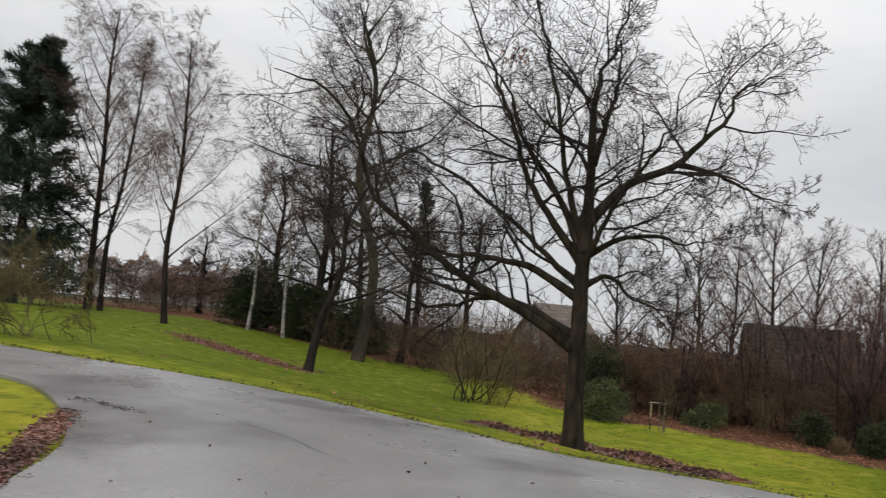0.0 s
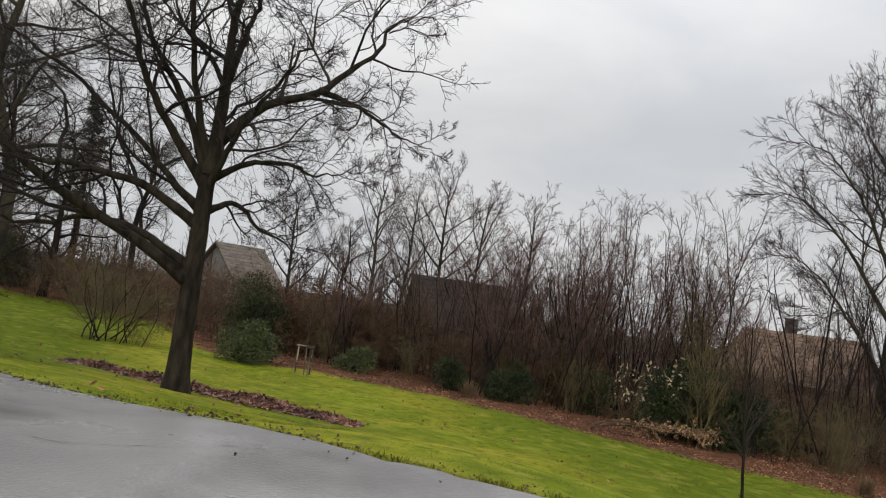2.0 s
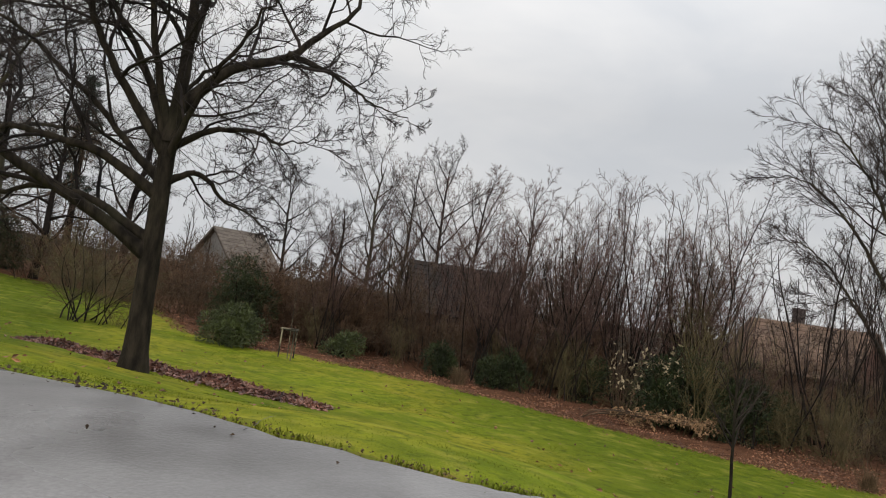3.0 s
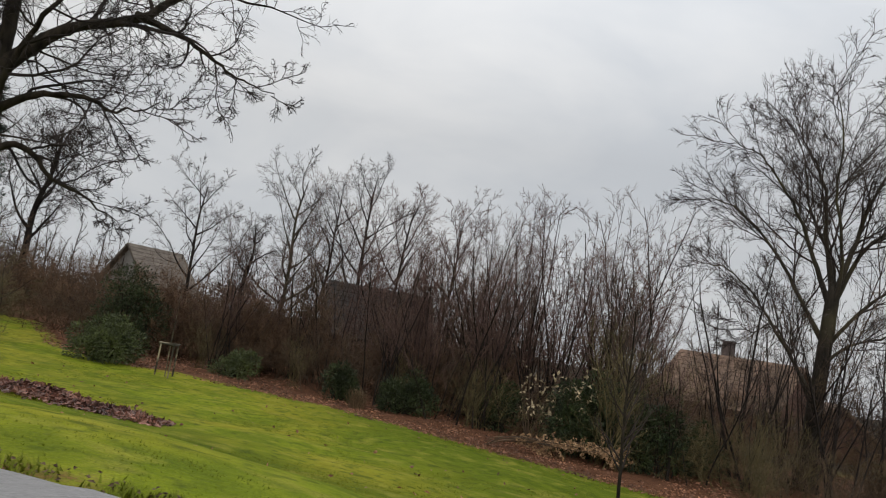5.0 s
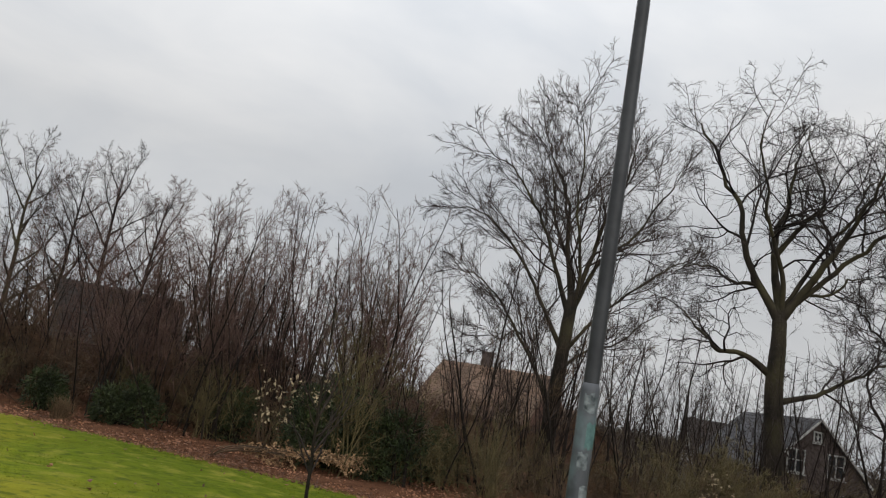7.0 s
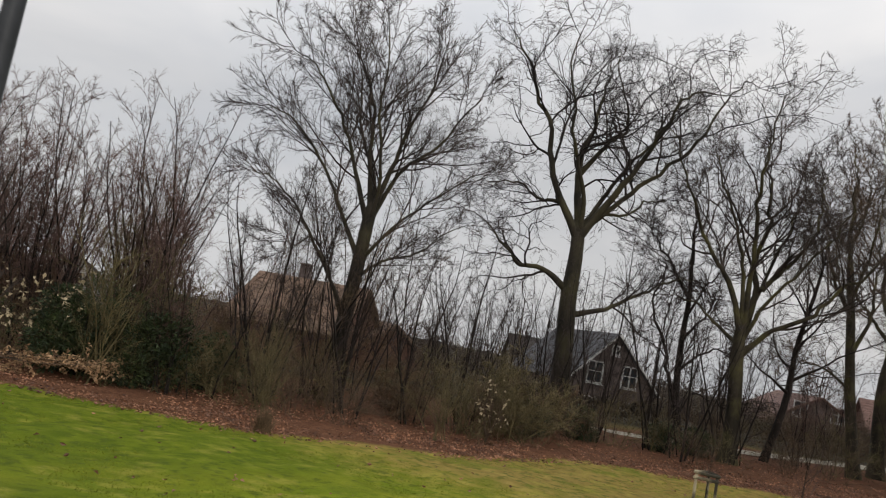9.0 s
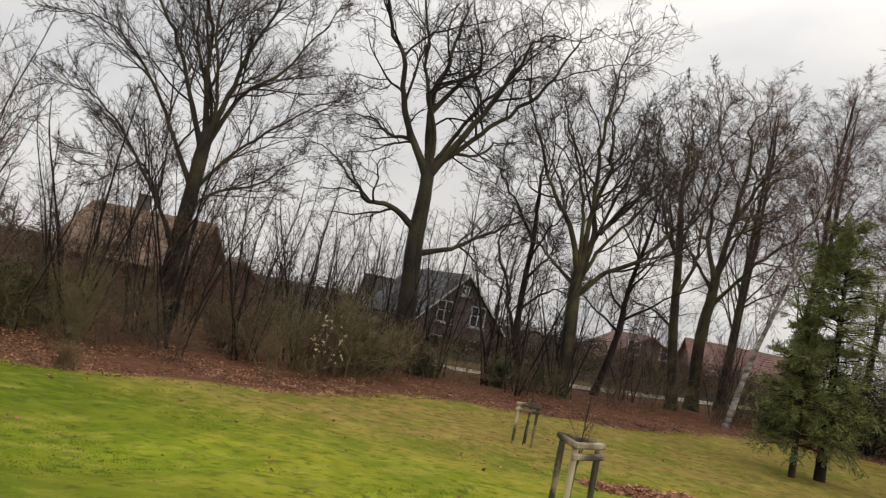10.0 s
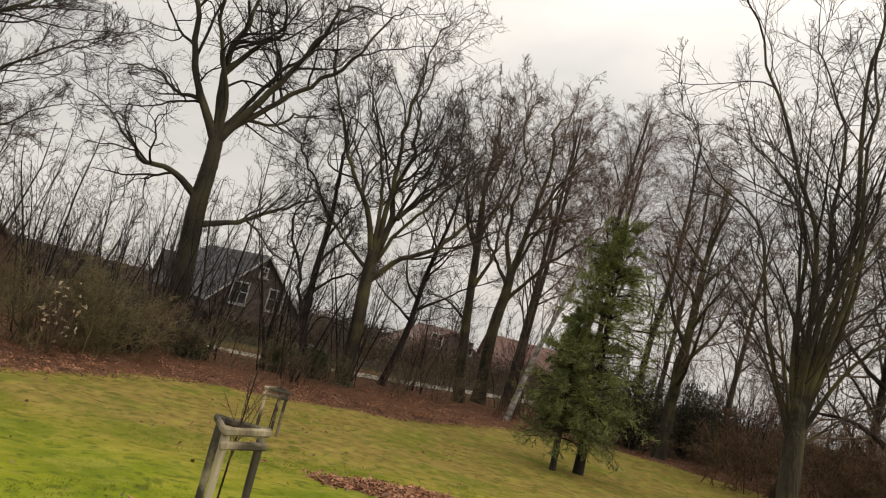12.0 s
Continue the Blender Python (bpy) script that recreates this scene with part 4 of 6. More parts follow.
# east side: the row along the lane
LANEWOOD = [dict(OAKY[0], rmin=0.018, angle=44, up=0.06, ratio=0.42, k=10), dict(OAKY[1], rmin=0.012, angle=44, up=0.05, s=5), dict(OAKY[2], rmin=0.009, s=3), dict(OAKY[3], rmin=0.007, k=3, s=1)]
guided_tree("sloping_tree", "leaning mossy tree with crooked spreading limbs", (43.4, 11.65), (0.291, -0.957),
            [(0.02, 0), (-0.01, 2.22), (-0.16, 4.53), (-0.18, 6.1)], (0.33, 0.24), [
    (-1.2, 0.13, [(-0.17, 5.6), (-0.8, 7.56), (-1.34, 8.51), (-1.92, 9.73), (-2.71, 11.19), (-3.47, 13.22), (-4.02, 14.76)]),
    (0.8, 0.16, [(-0.12, 5.6), (0.43, 7.55), (0.31, 9.39), (0.77, 11.3), (0.67, 13.5), (0.56, 15.8)]),
    (-1.0, 0.12, [(-0.09, 4.6), (1.05, 5.84), (2.44, 6.66), (3.47, 7.92), (4.5, 9.19), (5.43, 10.96), (6.06, 12.94)]),
    (1.0, 0.085, [(-0.14, 5.0), (-1.31, 5.86), (-2.15, 6.75), (-3.15, 7.07), (-3.97, 7.17)]),
    (-0.6, 0.13, [(-0.1, 5.8), (-0.13, 9.03), (-0.22, 11.6), (-0.45, 13.8), (-0.2, 16.1)]),
    (1.4, 0.095, [(0.43, 7.55), (1.42, 9.08), (2.25, 11.2), (2.59, 12.9), (2.7, 14.6)]),
    (-1.8, 0.10, [(-0.18, 5.9), (-0.41, 8.44), (-1.2, 10.95), (-1.82, 13.0), (-2.1, 14.7)]),
    (2.2, 0.095, [(-0.15, 5.7), (0.6, 8.2), (1.5, 10.4), (1.9, 12.4), (1.7, 14.0)]),
    (-2.4, 0.09, [(-0.12, 5.2), (0.9, 7.2), (2.2, 9.0), (3.3, 11.0), (3.9, 12.6)]),
], M_MOSSBARK, M_TWIG, LANEWOOD, 31, crook=0.10)
guided_tree("twisted_tree", "thin twisted dark tree along the lane", (45.2, 14.0), (0.336, -0.942),
            [(-0.3, 0), (-0.81, 2.43), (-0.9, 4.94), (-0.85, 6.93), (-0.99, 8.9)], (0.17, 0.09), [
    (0.5, 0.09, [(-0.98, 8.6), (-0.95, 10.0), (-0.9, 11.8), (-0.7, 13.0)]),
    (-0.8, 0.10, [(-0.69, 1.62), (-1.5, 3.4), (-2.1, 5.53), (-2.23, 8.07), (-3.33, 9.84)]),
    (0.6, 0.06, [(-0.82, 3.55), (0.35, 4.65), (1.48, 4.61), (2.11, 5.59)]),
    (-0.6, 0.065, [(-0.9, 4.94), (-0.06, 6.54), (0.25, 7.74), (1.64, 9.18)]),
    (0.4, 0.05, [(-0.63, 1.35), (-0.06, 2.59), (1.45, 2.09), (2.41, 2.85)]),
    (-0.5, 0.075, [(-0.85, 6.93), (-1.94, 8.7), (-2.63, 10.57), (-2.84, 12.84)]),
    (0.9, 0.06, [(-0.9, 6.0), (-0.2, 7.6), (0.5, 9.4), (0.9, 11.2)]),
], M_DARKBARK, M_TWIG, LANEWOOD, 47, crook=0.14)
park_tree("sloping_tree", "thin leaning bare tree along the lane", (47.6, 11.2), 11.5, 0.17, 32, M_DARKBARK, M_TWIG, 0.22, 52, 12, (0.4, -1.6), 0.05, COARSE, "trees along the lane")
guided_tree("straight_tree", "straight mossy bare tree along the lane", (50.9, 7.8), (0.15, -0.989),
            [(-0.1, 0), (-0.69, 4.11), (-1.08, 8.02), (-1.47, 11.05)], (0.26, 0.14), [
    (0.6, 0.12, [(-1.45, 10.8), (-1.7, 13.0), (-1.96, 15.06), (-2.1, 16.8)]),
    (-0.8, 0.10, [(-1.08, 7.8), (-2.25, 9.66), (-3.09, 12.34), (-3.89, 14.76)]),
    (0.9, 0.10, [(-0.84, 5.91), (-0.1, 7.9), (0.06, 10.09), (0.12, 12.88), (0.4, 15.4)]),
    (-0.5, 0.08, [(-1.47, 11.05), (-0.81, 13.04), (-0.76, 15.88)]),
    (0.7, 0.065, [(-0.69, 4.11), (-1.93, 5.07), (-2.93, 5.48), (-4.17, 5.53)]),
    (1.6, 0.08, [(-1.0, 7.2), (-1.6, 9.4), (-2.0, 12.0), (-2.6, 14.6)]),
    (-1.7, 0.08, [(-1.1, 8.4), (-0.6, 10.6), (-0.5, 13.0), (-0.2, 15.4)]),
], M_MOSSBARK, M_TWIG_BROWN, LANEWOOD, 33, crook=0.10)
guided_tree("forked_tree", "bare mossy forked tree along the lane", (53.5, 7.3), (0.13, -0.992),
            [(0.0, 0), (-0.15, 3.85), (0.05, 6.2), (0.09, 7.43)], (0.32, 0.24), [
    (0.6, 0.17, [(0.06, 7.0), (0.45, 10.42), (0.57, 13.05), (0.5, 15.6), (0.9, 17.8)]),
    (-0.9, 0.14, [(0.09, 7.1), (-0.63, 9.57), (-0.67, 12.18), (-1.38, 15.05), (-1.7, 18.35)]),
    (0.8, 0.12, [(0.45, 10.42), (1.4, 12.6), (1.9, 14.8), (2.4, 17.2)]),
    (-0.7, 0.11, [(-0.05, 5.6), (1.6, 7.9), (3.2, 9.5), (4.2, 12.0), (4.9, 14.2)]),
    (1.4, 0.10, [(0.05, 6.6), (-1.2, 8.4), (-2.2, 10.4), (-3.0, 12.8)]),
    (-1.8, 0.10, [(0.08, 7.2), (0.9, 9.6), (1.5, 12.0), (1.7, 14.8)]),
], M_MOSSBARK, M_TWIG_BROWN, LANEWOOD, 34, crook=0.10)
birch("leaning white-trunked birch at the bed's edge", (48.2, 5.0), 13, 0.13, 35, M_BIRCH, M_TWIG_RED, 0.3, 32, 13, (0.6, -2.9), 0.05, DROOP, "birches by the lane", branch=0.32)
birch("tall bare birch behind the conifer", (57.0, 2.6), 20.0, 0.2, 36, M_GREYBARK, M_TWIG_RED, 0.25, 34, 18, (0.4, -0.6), 0.06, DROOP, "birches by the lane", branch=0.33)
birch("tall bare birch behind the conifer", (58.0, -1.0), 19.5, 0.2, 37, M_GREYBARK, M_TWIG_RED, 0.25, 34, 18, (0.0, -0.4), 0.06, DROOP, "birches by the lane", branch=0.33)
for x, y, h, seed in ((50, -11, 13, 311), (43, -13.5, 12, 312), (56, -17, 14, 313), (46, -20, 13, 314)):
    park_tree("maple_tree", "bare dark tree among the shrubs at the lawn's end", (x, y), h, 0.2, seed, M_DARKBARK, M_TWIG, 0.15, 46, 14, (0.1, 0.4), 0.05, COARSE)
for x, y, h, seed in ((61, 6.5, 20, 301), (63, 2.2, 21, 302), (66, -2.5, 19.5, 303), (57.5, 6.4, 19, 304), (62, -6.5, 16, 305)):
    birch("tall bare birch with a hazy crown beyond the lane", (x, y), h, 0.19, seed, M_GREYBARK, M_TWIG_RED, 0.22, 38, 16, (0.2, -0.6), 0.05, DROOP, "birches by the lane", branch=0.36)
park_tree("maple_tree", "bare two-limbed tree behind the conifers", (50.5, -2.2), 13.5, 0.28, 38, M_MOSSBARK, M_TWIG_BROWN, 0.2, 44, 12, (0.2, -0.8), 0.05, COARSE)
park_tree("maple_tree", "bare tree at the eastern end of the bed", (46.0, -6.5), 11.5, 0.2, 39, M_MOSSBARK, M_TWIG_BROWN, 0.22, 44, 12, (0.0, -0.6), 0.05, COARSE)
park_tree("maple_tree", "bare tree at the eastern end of the bed", (40.0, -8.5), 11, 0.24, 40, M_DARKBARK, M_TWIG_BROWN, 0.22, 46, 12, (0.0, 0.3), 0.05, COARSE)
park_tree("plum_tree", "low crooked bare tree behind the shrubs", (11.4, 38), 6.4, 0.12, 43, M_DARKBARK, M_TWIG, 0.3, 66, 9, (0.3, 0), 0.0, [dict(q, rmin=q["rmin"] * 0.7) for q in OAKY[:3]], crook=0.2)


# ---- bare shrubs ----
def shrub(name, label, height, spread, stems, seed, stem_mat, twig_mat, r=0.022, k=(7, 6), ratio=(0.38, 0.42), up=0.05, wob=0.09, t0=0.2, category="shrub", spray=36, levels=None):
    rng = np.random.default_rng(seed)
    thing = empty(name, (0, 0, 0), label, category)
    p = rng.normal(0, 0.16 * spread, (stems, 3)) * np.array([1, 1, 0])
    out = unit(rng.normal(0, 1, (stems, 3)) * np.array([1, 1, 0]))
    d = out * rng.uniform(0.05, 0.62, (stems, 1)) * (spread / height) * 1.6 + np.array([0, 0, 1])
    ln = height * rng.uniform(0.66, 1.03, stems)
    st = grow(rng, p, d, ln, 9, wob, up)
    rad = r * rng.uniform(0.6, 1.3, (stems, 1)) * np.linspace(1, 0.22, 10)[None]
    under("stem_growth", mesh_np("stem_growth", *tubes(st, rad, 4), stem_mat), thing, kind="stuff")
    bits, poly, rr, ll = [], st, rad, ln
    for q in levels or [dict(k=kk, t0=t0, angle=spray, ratio=ra, s=n, wobble=0.15, up=0.06, rmin=rm) for kk, ra, n, rm in zip(k, ratio, (3, 1), (0.0065, 0.0052))]:
        poly, rr, ll = shoots(rng, poly, rr, ll, **q)
        bits.append(twigs(poly, rr))
    under("twig_growth", joined("twig_growth", bits, twig_mat), thing, kind="stuff")
    return thing


def put(thing, x, y, turn=0.0, size=1.0, tall=1.0):
    """A copy of a prototype at (x, y), turned and scaled."""
    ob = copy_thing(thing, pose(x, y, gz(x, y) - 0.04, 0, 0, turn))
    ob.scale = (size, size, size * tall)
    return ob


def bed_point(s, back):
    """A point s metres along the bed's edge, back metres into the bed."""
    s = s + 4.1
    pts = np.array(BED[3:], float)
    seg = np.hypot(*np.diff(pts, axis=0).T)
    cum = np.concatenate([[0], np.cumsum(seg)])
    i = int(np.clip(np.searchsorted(cum, s) - 1, 0, len(seg) - 1))
    e = (pts[i + 1] - pts[i]) / seg[i]
    q = pts[i] + e * (s - cum[i])
    return q[0] - e[1] * back, q[1] + e[0] * back


HAZEL = [dict(k=9, t0=0.28, angle=38, ratio=0.27, s=5, wobble=0.14, up=0.05, thin=0.6, rmin=0.009),
         dict(k=7, t0=0.18, angle=44, ratio=0.44, s=3, wobble=0.18, up=0.03, thin=0.6, rmin=0.0065),
         dict(k=5, t0=0.2, angle=44, ratio=0.58, s=1, wobble=0.12, up=0.03, rmin=0.005)]
tall = [shrub("hazel_thicket", "tall bare many-stemmed hazel with reddish twigs", 7.8, 3.4, 13, 51 + i, M_DARKBARK, t, 0.036, up=0.03, wob=0.07, levels=HAZEL)
        for i, t in enumerate((M_TWIG_RED, M_TWIG_BROWN, M_TWIG_RED))]
brush = [shrub("brushwood_shrub", "dense domed brown shrub in the bed", 3.3, 4.2, 20, 91 + i, t, t, 0.018, up=-0.01, wob=0.15,
               levels=[dict(k=7, t0=0.2, angle=40, ratio=0.46, s=3, wobble=0.2, up=0.02, rmin=0.009), dict(k=7, t0=0.2, angle=42, ratio=0.5, s=2, wobble=0.2, up=0.02, rmin=0.0075), dict(k=5, t0=0.15, angle=42, ratio=0.7, s=1, wobble=0.1, up=0.02, rmin=0.0075)])
         for i, t in enumerate((M_TWIG_RUST, M_TWIG_OLIVE, M_TWIG_TAN))]
low = [shrub("bare_shrub", "dense bare brown shrub over fallen leaves", 2.9, 3.3, 18, 61 + i, t, t, 0.014, (6, 9), (0.46, 0.54), -0.02, 0.16, spray=44)
       for i, t in enumerate((M_TWIG_BROWN, M_TWIG_OLIVE, M_TWIG_BROWN))]
pole = [shrub("sapling_clump", "clump of thin straight bare saplings", 8.0, 2.8, 6, 71 + i, M_DARKBARK, M_TWIG, 0.046, up=0.05, wob=0.07,
              levels=[dict(k=12, t0=0.22, angle=46, ratio=0.22, s=5, wobble=0.16, up=0.06, thin=0.5, rmin=0.008), dict(k=5, t0=0.2, angle=42, ratio=0.48, s=3, wobble=0.2, up=0.04, rmin=0.0062), dict(k=4, t0=0.2, angle=40, ratio=0.5, s=1, wobble=0.1, up=0.02, rmin=0.005)]) for i in range(2)]
olive = shrub("olive_shrub", "tall bare shrub with yellow-green stems", 5.0, 2.6, 14, 75, M_TWIG_OLIVE, M_TWIG_OLIVE, 0.024, (9, 10), (0.34, 0.45), 0.05)

VASE = [dict(k=9, t0=0.18, angle=42, ratio=0.42, s=6, wobble=0.13, up=0.04, thin=0.55, sides=4, rmin=0.011),
        dict(k=7, t0=0.16, angle=44, ratio=0.46, s=4, wobble=0.16, up=0.03, thin=0.6, sides=3, rmin=0.0085),
        dict(k=5, t0=0.18, angle=42, ratio=0.58, s=1, wobble=0.14, up=0.02, sides=3, rmin=0.0068)]
rs = np.random.default_rng(77)
for x, y, high, thick, seed, fork, spread, n, bark, twig in ((14.9, 44.5, 10.2, 0.13, 41, 0.16, 50, 13, M_GREYBARK, M_TWIG), (9.4, 41.5, 8.2, 0.10, 42, 0.30, 56, 10, M_DARKBARK, M_TWIG), (18.4, 42.5, 10.6, 0.13, 44, 0.12, 50, 15, M_DARKBARK, M_TWIG),
                                                             (20.0, 40.8, 9.6, 0.11, 52, 0.12, 46, 14, M_DARKBARK, M_TWIG_RED), (17.2, 45.0, 9.9, 0.11, 53, 0.14, 48, 13, M_DARKBARK, M_TWIG_RED), (22.6, 39.5, 9.0, 0.11, 50, 0.14, 44, 13, M_DARKBARK, M_TWIG_RED)):
    park_tree("maple_tree", "bare low-forked tree with a wide fan of fine twigs", (x, y), high, thick, seed, bark, twig, fork, spread, n, (0.2, 0), 0.04, VASE, branch=0.58, crook=0.09, limb=0.5, bend=0.012)
for s, back, size, kind in (
        (17, 3.6, 0.72, 0), (19.5, 5.2, 0.85, 1), (22, 3.4, 0.8, 0), (23.5, 6.4, 1.0, 1), (25, 4.2, 0.95, 0), (26.5, 7.5, 1.22, 2),
        (29, 8.2, 1.16, 1), (30, 5.8, 1.05, 0), (31.5, 3.4, 0.7, 2), 
        (35.5, 8.6, 0.8, 1), (38.5, 8.2, 1.12, 1), (27.5, 11, 0.95, 0), (20.5, 8.5, 0.7, 0), (21, 6.2, 0.8, 1), (24.5, 7.4, 0.95, 0), (27, 5.5, 1.05, 2), (28.2, 9.6, 1.2, 0), (22.6, 5.0, 0.85, 2), (24.3, 9.0, 0.85, 1), (18.2, 7.0, 0.6, 2)):
    x, y = bed_point(s, back)
    put(tall[kind], x, y, rs.uniform(0, 360), size, rs.uniform(0.92, 1.08))
for x, y, size, kind in ((14.6, 30.5, 0.72, 0), (18.0, 31.5, 0.85, 0), (19.5, 29.0, 0.9, 1), (16.2, 26.6, 0.68, 2), (22.4, 30.5, 1.0, 1), (17.0, 33.4, 0.85, 2), (20.8, 31.6, 0.95, 0)):
    put(tall[kind], x, y, rs.uniform(0, 360), size)
for x, y, size in ((53.5, 5.5, 0.8), (55.5, 1.5, 0.9), (57.5, -1.5, 0.9), (60, -4.5, 1.0), (56, -7.5, 0.9), (50, 10.2, 0.7), (56.5, 9.8, 0.8), (62, -10, 1.0), (52.5, -6.5, 0.75), (48, -9, 0.75), (46, -12, 0.9), (50, -13.5, 1.0), (54.5, -15, 1.0), (43, -15.5, 0.9), (48, -18, 1.0), (41, -20, 1.0), (53, -20, 1.0), (38, -17, 0.8), (44, -23, 1.1)):
    put(tall[rs.integers(3)], x, y, rs.uniform(0, 360), size)
for s in np.concatenate([np.arange(12, 74, 2.3), np.arange(15, 30, 2.4)]):
    back = rs.uniform(2.8, 7.5)
    x, y = bed_point(s, back)
    put(low[0 if x < 17 else rs.integers(3)], x, y, rs.uniform(0, 360), rs.uniform(0.55, 0.9), rs.uniform(0.75, 1.05))
for x, y, size in ((24.8, 18.9, 0.7), (28.9, 17.6, 0.8), (30.0, 15.8, 1.0), (31.8, 15.4, 0.9), (26.8, 20.4, 0.8), (33.6, 15.6, 0.9), (36, 15, 0.8), (35, 19, 1.1), (38, 20, 1.1), (11.5, 31.5, 1.1), (14.0, 29, 1.1), (17.5, 27.5, 1.2), (9.8, 33.5, 1.2), (12.5, 35.5, 1.3), (8.0, 34.5, 1.1)):
    put(low[0 if x < 18 else rs.integers(3)], x, y, rs.uniform(0, 360), size, rs.uniform(0.9, 1.15))
for s, back in ((33.5, 5.5), (36, 7.0), (38.5, 5.5), (40.2, 7.5), (42, 4.5), (43.5, 7), (45, 5), (46.5, 8), (48, 6), (49.5, 9), (51, 7), (53, 5), (55, 8), (44, 11), (48, 12), (57, 6), (60, 9)):
    x, y = bed_point(s, back)
    put(pole[rs.integers(2)], x, y, rs.uniform(0, 360), rs.uniform(0.75, 1.1))
for s, back, size in ((2.5, 4, 0.55),):
    x, y = bed_point(s, back)
    put(olive, x, y, rs.uniform(0, 360), size)
for x, y, size in ((46.5, 20.0, 0.7), (40.5, 21.5, 0.9), (36.5, 21.5, 0.8), (38.5, 24.0, 0.9), (42.0, 24.5, 0.9), (37.5, 19.5, 0.7), (45.5, 22.5, 0.9)):
    put(pole[rs.integers(2)], x, y, rs.uniform(0, 360), size)
# shrubs on and beyond the west lawn
put(brush[1], -10.2, 18.2, 30, 0.72, 1.25)
put(olive, 21.9, 21.2, 100, 0.8)
put(olive, 19.9, 20.9, 60, 0.95)
for x, y, size in ((27.6, 15.4, 0.5), (29.6, 16.0, 0.55), (31.2, 15.6, 0.45), (12.4, 29.0, 0.45), (15.8, 27.4, 0.55), (17.4, 25.0, 0.6), (23.6, 18.6, 0.55), (9.4, 30.6, 0.45)):
    put(olive, x, y, rs.uniform(0, 360), size, 0.85)
put(olive, 24.4, 19.6, 200, 0.6)
dome = shrub("dome_shrub", "wide domed bare shrub with olive-brown twigs on the lawn", 3.7, 4.4, 17, 78, M_DARKBARK, M_TWIG_OLIVE, 0.028, (13, 17), (0.40, 0.50), 0.0, 0.12, 0.16, spray=46)
put(dome, 1.5, 29.7, 10, 1.0, 0.95)
put(low[0], 2.6, 30.1, 80, 0.45, 0.8)
for x, y, size in ((-3, 45, 1.2), (-0.5, 44, 1.1), (2.5, 42, 1.1), (4.5, 38, 1.0), (5.5, 35, 1.0), (-6.5, 47, 1.1), (-27, 56, 1.6), (-24, 57, 1.5), (-21, 58, 1.3), (0, 48, 1.6), (4, 46, 1.5), (7, 45, 1.6), (-2, 50, 1.5), (2, 50, 1.6), (5, 49, 1.5), (9, 47, 1.5), (-5, 52, 1.5), (0, 54, 1.7), (6, 53, 1.7), (11, 50, 1.5), (3.5, 57, 1.8), (10.5, 43, 1.3), (13, 41, 1.3)):
    put(low[0], x, y, rs.uniform(0, 360), size)
# far thicket at the eastern end and behind the houses' gardens
for x, y, size in ((44, 9.5, 0.8), (46.5, 8.2, 0.9), (49.5, 8.4, 1.0), (51.5, 4.6, 1.0), (53.5, 3.0, 1.1), (47.5, 13.2, 1.0), (51, 11, 1.0), (44.5, -9.5, 1.0), (49, -6.5, 1.2), (52, -0.6, 1.2), (56, -6, 1.3), (52, -9, 1.3), (47, -11, 1.2), (60, -3, 1.4), (43, -13, 1.2), (62, 3, 1.3), (63, 8, 1.2), (64, 14, 1.2), (50, 20, 1.3), (46, 24, 1.3), (42, 28, 1.4), (54, 16, 1.2), (60, -12, 1.5), (38, 30, 1.3), (66, 10, 1.3), (68, 12.5, 1.4), (67, 6, 1.4), (70, 9, 1.4), (69, 15, 1.4), (58, 12, 1.1), (56, 14.5, 1.1), (72, 4, 1.5)):
    put(low[rs.integers(3)], x, y, rs.uniform(0, 360), size)
for x, y, size, k in ((9.4, 33.6, 1.0, 0), (11.3, 33.4, 1.0, 0), (13.1, 32.6, 1.05, 0), (14.9, 31.0, 0.95, 0), (16.6, 29.4, 0.95, 0), (12.2, 36.4, 1.15, 0), (9.2, 36.6, 1.1, 0), (7.4, 36.8, 1.0, 0), (5.0, 38.5, 1.0, 0), (18.4, 28.0, 0.8, 0),
                      (2.6, 41.5, 1.05, 0), (-0.5, 44.5, 1.1, 0), (30.4, 16.2, 0.95, 1), (32.2, 15.6, 0.85, 1), (34.6, 16.8, 0.7, 0), (23.2, 20.6, 0.6, 1), (25.8, 22.4, 0.7, 2), (24.0, 23.0, 0.8, 2), (29.4, 18.6, 0.5, 2),
                      (11.4, 32.2, 0.9, 0), (14.0, 34.4, 1.15, 0), (17.4, 32.0, 1.1, 0), (18.8, 30.0, 1.0, 0), (20.2, 27.8, 0.85, 0), (8.6, 34.0, 1.0, 0), (27.5, 24.0, 0.9, 2), (31.5, 21.0, 0.7, 2), (24.5, 35.0, 1.1, 0), (28.0, 32.6, 1.0, 0), (31.5, 30.0, 1.05, 0), (35.0, 27.0, 0.95, 0), (25.6, 38.6, 1.2, 0),
                      (39.5, -9.5, 1.2, 0), (42.5, -7.5, 1.25, 0), (37.0, -12.5, 1.2, 0), (41.0, -11.5, 1.4, 2), (45.0, -5.0, 1.1, 0)):
    put(brush[k], x, y, rs.uniform(0, 360), size, rs.uniform(0.85, 1.05))
for proto in (*tall, *low, *pole, *brush, olive, dome):
    for o in (*proto.children_recursive, proto):
        bpy.data.objects.remove(o)


